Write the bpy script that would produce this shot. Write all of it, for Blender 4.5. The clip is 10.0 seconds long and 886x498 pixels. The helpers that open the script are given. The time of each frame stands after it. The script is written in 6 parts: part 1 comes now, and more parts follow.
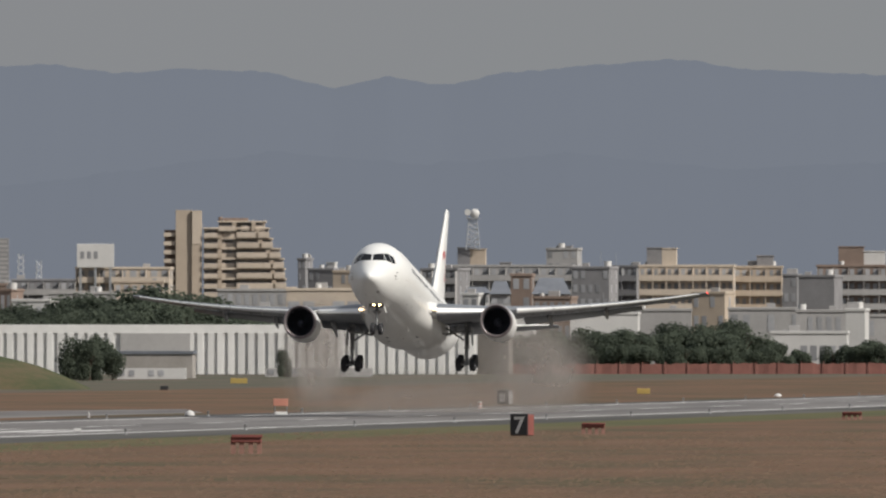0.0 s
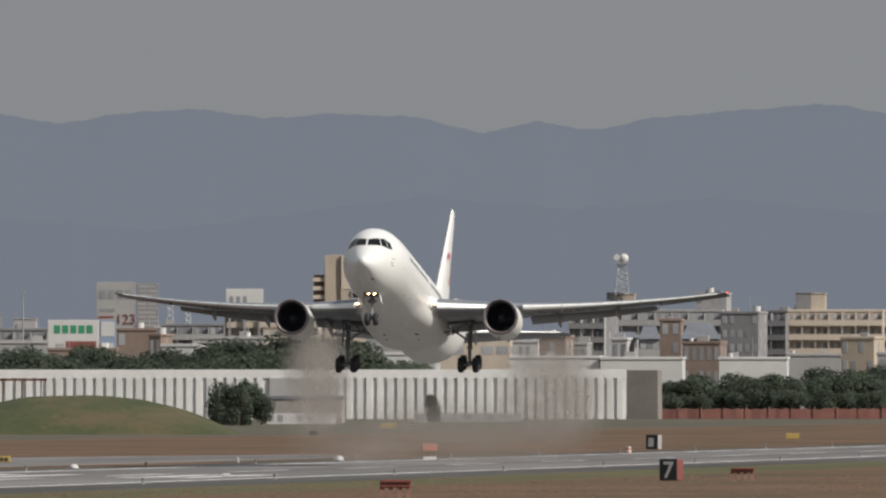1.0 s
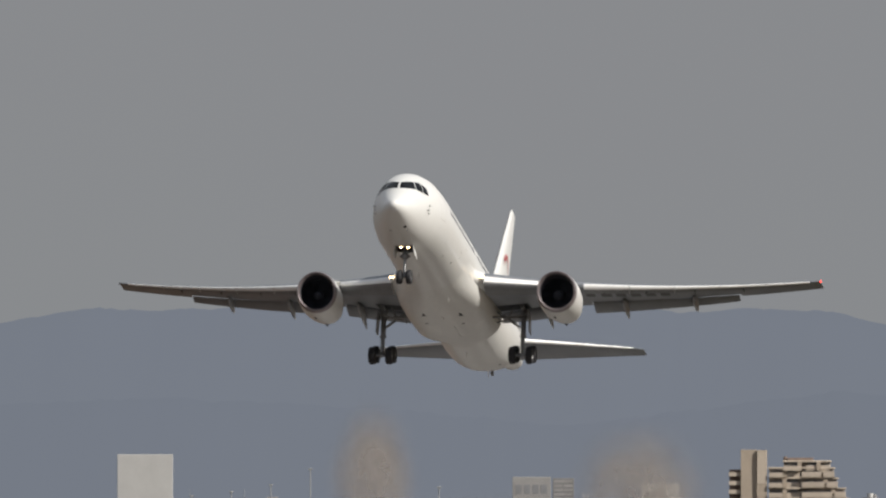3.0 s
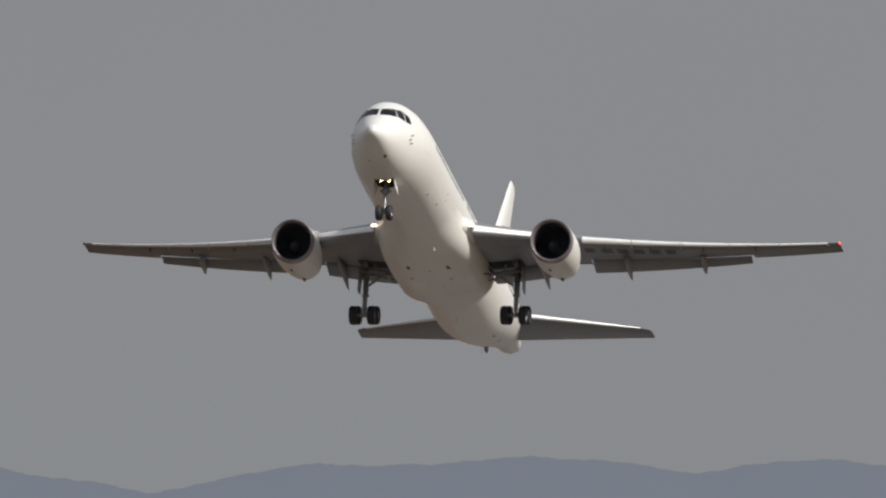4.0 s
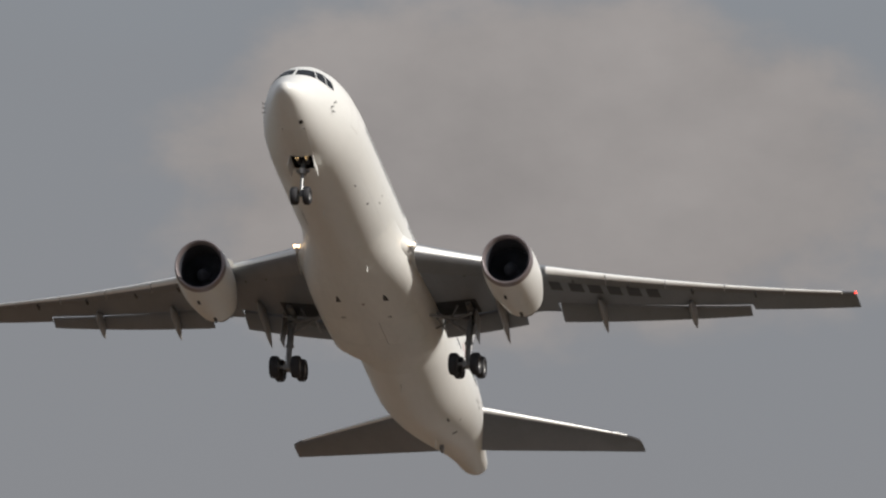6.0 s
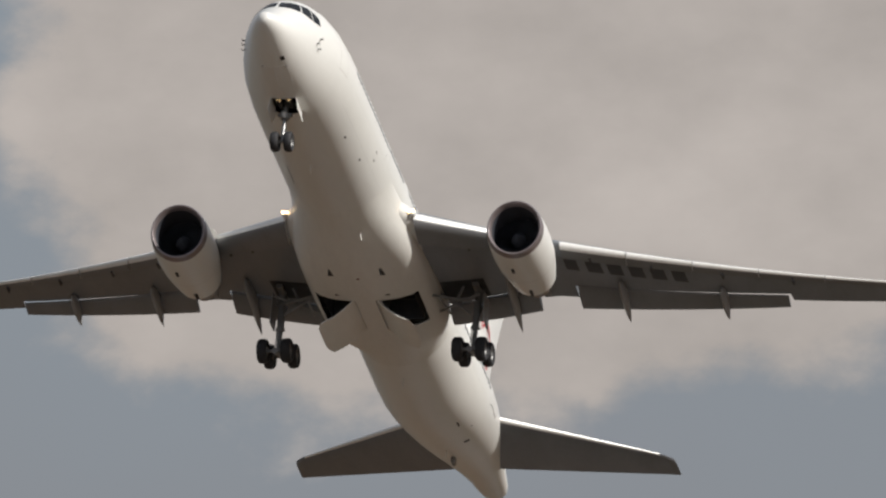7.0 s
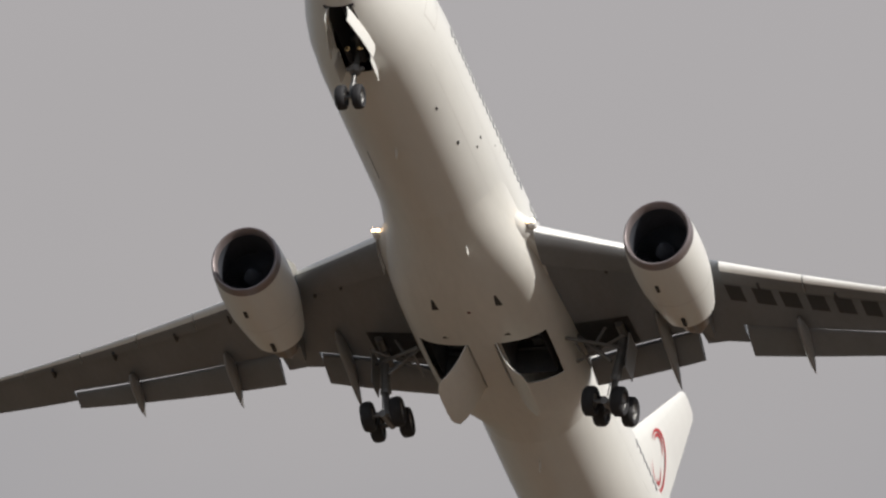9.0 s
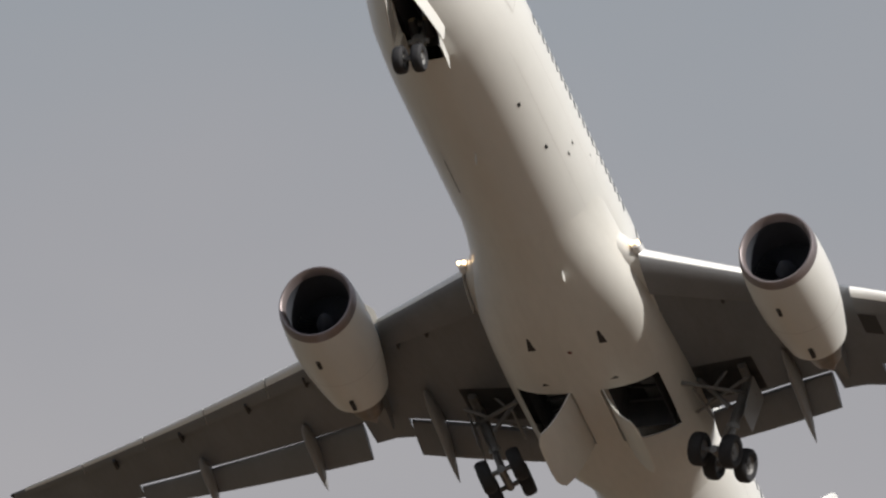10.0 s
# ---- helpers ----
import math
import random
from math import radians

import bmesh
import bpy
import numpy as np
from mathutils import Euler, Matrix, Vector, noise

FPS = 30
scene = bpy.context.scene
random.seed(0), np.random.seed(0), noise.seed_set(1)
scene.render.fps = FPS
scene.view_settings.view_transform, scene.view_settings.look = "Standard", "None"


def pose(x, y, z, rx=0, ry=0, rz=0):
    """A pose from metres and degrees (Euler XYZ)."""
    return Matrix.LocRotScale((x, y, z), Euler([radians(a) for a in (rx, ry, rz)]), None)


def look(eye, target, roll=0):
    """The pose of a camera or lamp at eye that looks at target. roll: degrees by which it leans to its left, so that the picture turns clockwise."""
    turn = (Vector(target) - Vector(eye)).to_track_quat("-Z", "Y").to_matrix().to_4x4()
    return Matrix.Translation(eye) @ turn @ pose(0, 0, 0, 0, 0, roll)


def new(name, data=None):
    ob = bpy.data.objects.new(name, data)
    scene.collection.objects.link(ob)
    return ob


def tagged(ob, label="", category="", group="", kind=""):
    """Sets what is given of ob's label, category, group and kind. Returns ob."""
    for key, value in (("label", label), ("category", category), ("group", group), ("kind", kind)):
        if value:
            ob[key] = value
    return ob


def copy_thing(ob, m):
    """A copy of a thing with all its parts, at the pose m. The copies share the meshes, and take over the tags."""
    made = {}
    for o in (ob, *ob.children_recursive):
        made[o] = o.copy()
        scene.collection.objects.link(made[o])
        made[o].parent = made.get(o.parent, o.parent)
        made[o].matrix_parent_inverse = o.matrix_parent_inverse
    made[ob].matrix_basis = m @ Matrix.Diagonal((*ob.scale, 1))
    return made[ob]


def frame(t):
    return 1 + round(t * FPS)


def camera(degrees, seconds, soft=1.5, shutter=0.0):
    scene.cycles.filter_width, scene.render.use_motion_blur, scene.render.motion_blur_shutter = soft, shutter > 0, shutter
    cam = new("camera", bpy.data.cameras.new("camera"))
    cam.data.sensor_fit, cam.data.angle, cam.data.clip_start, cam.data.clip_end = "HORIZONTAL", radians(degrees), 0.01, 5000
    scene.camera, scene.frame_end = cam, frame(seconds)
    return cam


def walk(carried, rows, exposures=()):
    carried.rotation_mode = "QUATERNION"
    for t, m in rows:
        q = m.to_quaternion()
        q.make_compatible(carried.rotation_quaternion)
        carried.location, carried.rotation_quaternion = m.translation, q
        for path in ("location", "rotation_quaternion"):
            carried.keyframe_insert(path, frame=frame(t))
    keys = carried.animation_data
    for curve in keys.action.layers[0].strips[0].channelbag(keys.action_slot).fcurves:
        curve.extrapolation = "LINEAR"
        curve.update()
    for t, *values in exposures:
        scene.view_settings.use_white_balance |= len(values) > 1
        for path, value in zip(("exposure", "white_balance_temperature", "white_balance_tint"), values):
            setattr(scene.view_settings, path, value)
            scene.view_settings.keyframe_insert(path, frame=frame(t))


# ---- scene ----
EYE = 6.2            # height of the lens over the airfield, m
HEAD = radians(6.969)  # the runway runs this far to the right of the first line of sight
LANE = 187.3         # distance of the runway's middle from the camera, across it
cam = camera(2.7220, 10.0, soft=2.3)
# seconds, pan to the left, tilt upwards (degrees); the camera turns on a tripod
PAN = [(0, -0.0021, 0.2818), (0.5, 0.2191, 0.3775), (1, 0.456, 0.4199), (1.5, 0.7162, 0.4926), (2, 1.0029, 0.6559),
       (2.5, 1.3255, 0.7825), (2.7, 1.4837, 0.8688), (3.8, 2.3111, 1.4059), (4, 2.4106, 1.4957), (4.5, 2.7211, 2.0194),
       (5, 3.0808, 2.8369), (5.5, 3.5535, 3.356), (6, 4.0504, 3.8944), (6.2, 4.2499, 4.215), (7.3, 5.7053, 6.31),
       (7.5, 6.0588, 6.823), (8, 6.9167, 8.0178), (8.5, 7.542, 9.3229), (9, 8.8606, 10.9704), (9.5, 10.2234, 12.8983),
       (10, 11.5238, 14.7857)]
walk(cam, [(t, pose(0, 0, EYE, 90 + tilt, 0, pan)) for t, pan, tilt in PAN])

# ---- sky and sun ----
SUN_EL, SUN_AZ = radians(38), radians(118)   # azimuth clockwise from the first line of sight (+Y)
sun = new("sun", bpy.data.lights.new("sun", "SUN"))
sun.data.energy, sun.data.angle, sun.data.color = 5.0, radians(0.6), (1.0, 0.95, 0.88)
sun_dir = Vector((math.sin(SUN_AZ) * math.cos(SUN_EL), math.cos(SUN_AZ) * math.cos(SUN_EL), math.sin(SUN_EL)))
sun.matrix_world = look(sun_dir * 50, (0, 0, 0))


def build_world():
    w = bpy.data.worlds.new("sky")
    scene.world = w
    w.use_nodes = True
    nt = w.node_tree
    nt.nodes.clear()
    N, L = nt.nodes.new, nt.links.new

    def math_node(op, a, b=None, c=None):
        n = N("ShaderNodeMath")
        n.operation = op
        for k, v in enumerate((a, b, c)):
            if v is None:
                continue
            if isinstance(v, (int, float)):
                n.inputs[k].default_value = v
            else:
                L(v, n.inputs[k])
        return n.outputs[0]

    def mix(f, a, b, blend="MIX"):
        n = N("ShaderNodeMix")
        n.data_type, n.blend_type = "RGBA", blend
        for k, v in ((0, f), (6, a), (7, b)):
            if isinstance(v, (int, float, tuple)):
                n.inputs[k].default_value = v
            else:
                L(v, n.inputs[k])
        return n.outputs[2]

    out, bg = N("ShaderNodeOutputWorld"), N("ShaderNodeBackground")
    sky = N("ShaderNodeTexSky")
    sky.sky_type, sky.sun_disc, sky.sun_elevation, sky.sun_rotation = "NISHITA", False, SUN_EL, SUN_AZ
    sky.dust_density = 4.0
    co, sep = N("ShaderNodeTexCoord"), N("ShaderNodeSeparateXYZ")
    L(co.outputs["Generated"], sep.inputs[0])
    left = math_node("MULTIPLY", math_node("ARCTAN2", math_node("MULTIPLY", sep.outputs[0], -1.0), sep.outputs[1]), 57.296)
    high = math_node("MULTIPLY", math_node("ARCSINE", sep.outputs[2]), 57.296)

    def cloud_noise(scale, detail, rough, seed):
        mp, n = N("ShaderNodeMapping"), N("ShaderNodeTexNoise")
        mp.inputs["Scale"].default_value, mp.inputs["Location"].default_value = (scale, scale, scale * 1.5), (seed, seed * 0.7, 0.3)
        n.inputs["Scale"].default_value, n.inputs["Detail"].default_value, n.inputs["Roughness"].default_value = 1.0, detail, rough
        L(co.outputs["Generated"], mp.inputs[0]), L(mp.outputs[0], n.inputs[0])
        return n.outputs[0]

    soft_noise, puff_noise = cloud_noise(22, 4, 0.5, 1.3), cloud_noise(70, 8, 0.55, 4.1)
    # overcast veil: its colour by height, waved by noise
    wave = math_node("MULTIPLY_ADD", soft_noise, 2.4, -1.2)
    ramp = N("ShaderNodeValToRGB")
    L(math_node("DIVIDE", math_node("ADD", high, wave), 24.0), ramp.inputs[0])
    stops = ((0.0, (0.268, 0.280, 0.290)), (2.6, (0.262, 0.265, 0.282)), (4.4, (0.256, 0.268, 0.292)), (6.2, (0.262, 0.298, 0.338)), (7.4, (0.305, 0.325, 0.350)),
             (9.0, (0.350, 0.345, 0.362)), (10.8, (0.435, 0.412, 0.412)), (13.0, (0.455, 0.432, 0.435)), (14.6, (0.375, 0.372, 0.392)), (15.6, (0.335, 0.355, 0.385)), (24.0, (0.36, 0.39, 0.44)))
    el = ramp.color_ramp.elements
    el[0].position, el[0].color = 0.0, (*stops[0][1], 1)
    el[1].position, el[1].color = 1.0, (*stops[-1][1], 1)
    for h, c in stops[1:-1]:
        el.new(h / 24.0).color = (*c, 1)
    thin = mix(1.0, sky.outputs[0], (0.07, 0.07, 0.07, 1), "MULTIPLY")
    veil = mix(0.92, thin, ramp.outputs[0])
    # two banks of warm cumulus
    last = veil
    for a0, h0, wa, wh, colour, strength, soft in ((3.72, 4.12, 1.30, 0.55, (0.332, 0.303, 0.289, 1), 0.8, 0.30), (5.05, 6.18, 1.50, 1.10, (0.465, 0.420, 0.388, 1), 0.95, 0.13)):
        dx = math_node("DIVIDE", math_node("SUBTRACT", left, a0), wa)
        dy = math_node("DIVIDE", math_node("SUBTRACT", high, h0), wh)
        power = 2.0 if soft > 0.2 else 4.0
        r = math_node("POWER", math_node("ADD", math_node("POWER", math_node("ABSOLUTE", dx), power), math_node("POWER", math_node("ABSOLUTE", dy), power)), 1 / power)
        edge = math_node("ADD", math_node("SUBTRACT", 1.0, r), math_node("MULTIPLY_ADD", puff_noise, 1.5 if soft > 0.2 else 0.9, -0.75 if soft > 0.2 else -0.45))
        m = N("ShaderNodeMapRange")
        m.interpolation_type = "SMOOTHSTEP"
        m.inputs[1].default_value, m.inputs[2].default_value, m.inputs[4].default_value = -0.06, soft, strength
        L(edge, m.inputs[0])
        lit = mix(math_node("MULTIPLY_ADD", puff_noise, 2.2, -0.7), tuple(c * 0.84 for c in colour[:3]) + (1,), tuple(min(1, c * 1.18) for c in colour[:3]) + (1,))
        last = mix(m.outputs[0], last, lit)
    L(last, bg.inputs[0])
    bg.inputs[1].default_value = 1.0
    L(bg.outputs[0], out.inputs[0])


build_world()


# ---- materials ----
def mat(name, col, rough=0.6, metal=0.0, var=0.15, scale=1.0, bump=0.0, detail=4.0, coat=0.0, rand=0.0, space="Object", stretch=(1, 1, 1), col2=None, fine=9.0):
    m = bpy.data.materials.new(name)
    m.use_nodes = True
    nt = m.node_tree
    N, L = nt.nodes.new, nt.links.new
    b = nt.nodes["Principled BSDF"]
    b.inputs["Roughness"].default_value, b.inputs["Metallic"].default_value = rough, metal
    b.inputs["Coat Weight"].default_value = coat
    co, mp = N("ShaderNodeTexCoord"), N("ShaderNodeMapping")
    mp.inputs["Scale"].default_value = [s * scale for s in stretch]
    L(co.outputs[space], mp.inputs[0])
    a, f = N("ShaderNodeTexNoise"), N("ShaderNodeTexNoise")
    a.inputs["Scale"].default_value, a.inputs["Detail"].default_value = 1.0, detail
    f.inputs["Scale"].default_value, f.inputs["Detail"].default_value = fine, 3.0
    L(mp.outputs[0], a.inputs[0]), L(mp.outputs[0], f.inputs[0])
    mx = N("ShaderNodeMath")
    mx.operation = "MULTIPLY_ADD"
    mx.inputs[1].default_value = 0.4
    L(f.outputs[0], mx.inputs[0]), L(a.outputs[0], mx.inputs[2])
    rg = N("ShaderNodeMapRange")
    rg.inputs[1].default_value, rg.inputs[2].default_value = 0.4, 1.0
    L(mx.outputs[0], rg.inputs[0])
    ramp = N("ShaderNodeMix")
    ramp.data_type = "RGBA"
    dark = [c * (1 - var) for c in col]
    lite = col2 or [min(1, c * (1 + var)) for c in col]
    ramp.inputs[6].default_value, ramp.inputs[7].default_value = (*dark, 1), (*lite, 1)
    L(rg.outputs[0], ramp.inputs[0])
    last = ramp.outputs[2]
    if rand:
        oi, hs, r2 = N("ShaderNodeObjectInfo"), N("ShaderNodeHueSaturation"), N("ShaderNodeMapRange")
        r2.inputs[3].default_value, r2.inputs[4].default_value = 1 - rand, 1 + rand
        L(oi.outputs["Random"], r2.inputs[0])
        L(r2.outputs[0], hs.inputs["Value"])
        L(last, hs.inputs["Color"])
        last = hs.outputs[0]
    L(last, b.inputs["Base Color"])
    if bump:
        bp = N("ShaderNodeBump")
        bp.inputs["Strength"].default_value, bp.inputs["Distance"].default_value = bump, 0.05 / max(scale, 0.05)
        L(mx.outputs[0], bp.inputs["Height"])
        L(bp.outputs[0], b.inputs["Normal"])
    return m


def glow(name, col, power):
    m = mat(name, col, 0.3)
    b = m.node_tree.nodes["Principled BSDF"]
    b.inputs["Emission Color"].default_value, b.inputs["Emission Strength"].default_value = (*col, 1), power
    return m


WHITE = mat("white_aircraft_paint", (0.655, 0.653, 0.632), 0.36, var=0.06, scale=0.35, coat=0.12, stretch=(0.3, 1, 1))
BELLY = mat("fairing_paint", (0.635, 0.630, 0.603), 0.4, var=0.1, scale=0.45, coat=0.1, stretch=(0.3, 1, 1))
WINGGREY = mat("wing_grey_paint", (0.152, 0.163, 0.180), 0.42, var=0.16, scale=0.6, stretch=(0.35, 1, 1))
CANOE = mat("track_fairing_grey_paint", (0.25, 0.255, 0.262), 0.42, var=0.12, scale=0.8)
FLAPGREY = mat("flap_grey_paint", (0.17, 0.178, 0.19), 0.4, var=0.12, scale=0.8, stretch=(0.4, 1, 1))
SLAT = mat("slat_bare_metal", (0.72, 0.72, 0.71), 0.36, 0.15, var=0.08, scale=0.8)
SLATGREY = mat("slat_underside_grey", (0.17, 0.173, 0.18), 0.42, 0.1, var=0.12, scale=0.8)
LIP = mat("inlet_lip_metal", (0.26, 0.225, 0.23), 0.38, 0.6, var=0.12, scale=1.5)
DUCT = mat("inlet_duct_dark", (0.04, 0.044, 0.056), 0.7, 0.0, var=0.2, scale=2)
FAN = mat("fan_blade_titanium", (0.06, 0.065, 0.082), 0.55, 0.1, var=0.2, scale=3)
HOT = mat("exhaust_metal", (0.22, 0.19, 0.17), 0.4, 0.8, var=0.25, scale=2)
GLASS = mat("cockpit_glass_dark", (0.015, 0.017, 0.02), 0.08, var=0.1, scale=1)
CABIN = mat("cabin_window_dark", (0.06, 0.065, 0.075), 0.55, var=0.1, scale=1)
RUBBER = mat("tyre_rubber", (0.019, 0.019, 0.022), 0.75, var=0.3, scale=5, bump=0.2)
STEEL = mat("gear_grey_enamel", (0.20, 0.20, 0.20), 0.45, 0.3, var=0.2, scale=3)
CHROME = mat("oleo_chrome", (0.26, 0.26, 0.26), 0.45, 1.0, var=0.05)
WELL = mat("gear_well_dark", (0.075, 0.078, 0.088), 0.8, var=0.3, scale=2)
SEAM = mat("seam_sealant_grey", (0.57, 0.56, 0.54), 0.6, var=0.1)
MARK = mat("marking_black", (0.02, 0.02, 0.022), 0.5, var=0.1)
RED = mat("emblem_red", (0.42, 0.035, 0.04), 0.4, var=0.1)
BEACON = mat("beacon_red_glass", (0.12, 0.015, 0.015), 0.2, var=0.1)
LAMP = glow("taxi_lamp_warm", (1.0, 0.68, 0.32), 22.0)
LAMP2 = glow("landing_lamp_warm", (1.0, 0.68, 0.36), 6.0)
NAVRED = glow("navigation_red", (1.0, 0.06, 0.04), 2.5)


# ---- mesh helpers ----
def part(name, bm, material, parent, label="", smooth=True, kind=""):
    me = bpy.data.meshes.new(name)
    bmesh.ops.recalc_face_normals(bm, faces=bm.faces)
    bm.to_mesh(me)
    bm.free()
    for mm in (material if isinstance(material, (list, tuple)) else [material]):
        me.materials.append(mm)
    if smooth:
        me.polygons.foreach_set("use_smooth", [True] * len(me.polygons))
        me.set_sharp_from_angle(angle=radians(38))
    ob = new(name, me)
    ob.parent = parent
    if label or kind:
        tagged(ob, label=label, kind=kind)
    return ob


def empty(name, label, category, group="", kind=""):
    e = new(name)
    e.empty_display_size = 0.5
    return tagged(e, label, category, group, kind)


def loft(bm, rings, caps=True, closed=True, mi=0):
    vs = [[bm.verts.new(p) for p in r] for r in rings]
    n = len(rings[0])
    made = []
    for a, b in zip(vs[:-1], vs[1:]):
        for i in range(n if closed else n - 1):
            j = (i + 1) % n
            f = bm.faces.new((a[i], a[j], b[j], b[i]))
            f.material_index = mi
            made.append(f)
    if caps and closed:
        for r in (vs[0], vs[-1]):
            f = bm.faces.new(r)
            f.material_index = mi
    return made


def box(bm, x0, x1, y0, y1, z0, z1, bevel=0.0, mi=0):
    g = bmesh.ops.create_cube(bm, size=1.0)
    bmesh.ops.transform(bm, verts=g["verts"], matrix=Matrix.Translation(((x0 + x1) / 2, (y0 + y1) / 2, (z0 + z1) / 2)) @ Matrix.Diagonal((x1 - x0, y1 - y0, z1 - z0, 1)))
    fs = {f for v in g["verts"] for f in v.link_faces}
    for f in fs:
        f.material_index = mi
    if bevel:
        es = list({e for v in g["verts"] for e in v.link_edges})
        bmesh.ops.bevel(bm, geom=es, offset=bevel, segments=1, affect="EDGES", profile=0.5)
    return bm


def rod(bm, a, b, r0, r1=None, n=12, mi=0):
    a, b = Vector(a), Vector(b)
    r1 = r0 if r1 is None else r1
    q = (b - a).to_track_quat("Z", "Y").to_matrix()
    ring = lambda c, r: [c + q @ Vector((r * math.cos(2 * math.pi * i / n), r * math.sin(2 * math.pi * i / n), 0)) for i in range(n)]
    loft(bm, [ring(a, r0), ring(b, r1)], mi=mi)


def spin(bm, profile, axis="x", n=40, origin=(0, 0, 0), mi=0):
    """Turns (along, radius) pairs round an axis."""
    o = Vector(origin)
    rings = []
    for s, r in profile:
        ring = []
        for i in range(n):
            c, d = r * math.cos(2 * math.pi * i / n), r * math.sin(2 * math.pi * i / n)
            ring.append(o + (Vector((s, c, d)) if axis == "x" else Vector((c, s, d)) if axis == "y" else Vector((c, d, s))))
        rings.append(ring)
    loft(bm, rings, caps=False, mi=mi)


# ---- the airliner: x forward, y to port, z up, from the nose on the hull's axis ----
plane = empty("airliner", "all-white twin-engine wide-body airliner climbing with its gear down", "aircraft")
HULL = [(0.62, 0.04, -0.92, -1.02), (0.65, 0.16, -0.78, -1.14), (0.73, 0.29, -0.68, -1.24), (0.9, 0.43, -0.58, -1.36), (1.2, 0.59, -0.45, -1.48), (1.55, 0.75, -0.27, -1.62),
        (2.0, 0.92, 0.03, -1.79), (2.5, 1.1, 0.48, -1.95), (3.0, 1.28, 0.95, -2.09), (3.5, 1.46, 1.36, -2.2), (4.2, 1.7, 1.8, -2.34),
        (5.0, 1.93, 2.17, -2.47), (6.0, 2.18, 2.47, -2.58), (7.2, 2.38, 2.65, -2.66), (9.0, 2.495, 2.7, -2.7), (10.5, 2.515, 2.705, -2.705),
        (12.0, 2.515, 2.705, -2.705), (37.0, 2.515, 2.705, -2.705), (38.5, 2.51, 2.705, -2.60), (40.0, 2.47, 2.705, -2.33), (42.0, 2.36, 2.70, -1.84),
        (44.0, 2.16, 2.67, -1.30), (46.0, 1.88, 2.60, -0.72), (48.0, 1.52, 2.48, -0.12), (50.0, 1.20, 2.30, 0.46), (51.6, 0.92, 2.16, 0.84),
        (52.7, 0.78, 2.05, 1.00), (53.3, 0.65, 1.96, 1.09), (53.6, 0.50, 1.87, 1.19), (53.74, 0.27, 1.72, 1.36)]
HS = np.array([h[0] for h in HULL])


def hull(s):
    return tuple(float(np.interp(s, HS, [h[k] for h in HULL])) for k in (1, 2, 3))


def inside(s, y, z):
    hw, zt, zb = hull(s)
    return (y / hw) ** 2 + ((z - (zt + zb) / 2) / ((zt - zb) / 2)) ** 2 < 1


def hull_point(s, ang, out=0.0):
    """Hull surface at station s, ang degrees from the top towards port."""
    hw, zt, zb = hull(s)
    a = radians(ang)
    return Vector((-s, (hw + out) * math.sin(a), (zt + zb) / 2 + ((zt - zb) / 2 + out) * math.cos(a)))


def hull_patch(bm, s0, s1, a0, a1, out, ns=2, na=2, mi=0):
    g = [[bm.verts.new(hull_point(s0 + (s1 - s0) * i / ns, a0 + (a1 - a0) * j / na, out)) for j in range(na + 1)] for i in range(ns + 1)]
    for i in range(ns):
        for j in range(na):
            bm.faces.new((g[i][j], g[i + 1][j], g[i + 1][j + 1], g[i][j + 1])).material_index = mi


NOSE_BAY = (3.35, 5.65, 6.95)    # stations where the bay begins, where its aft part begins, where it ends
BAYS = (24.65, 27.55)            # main gear bays


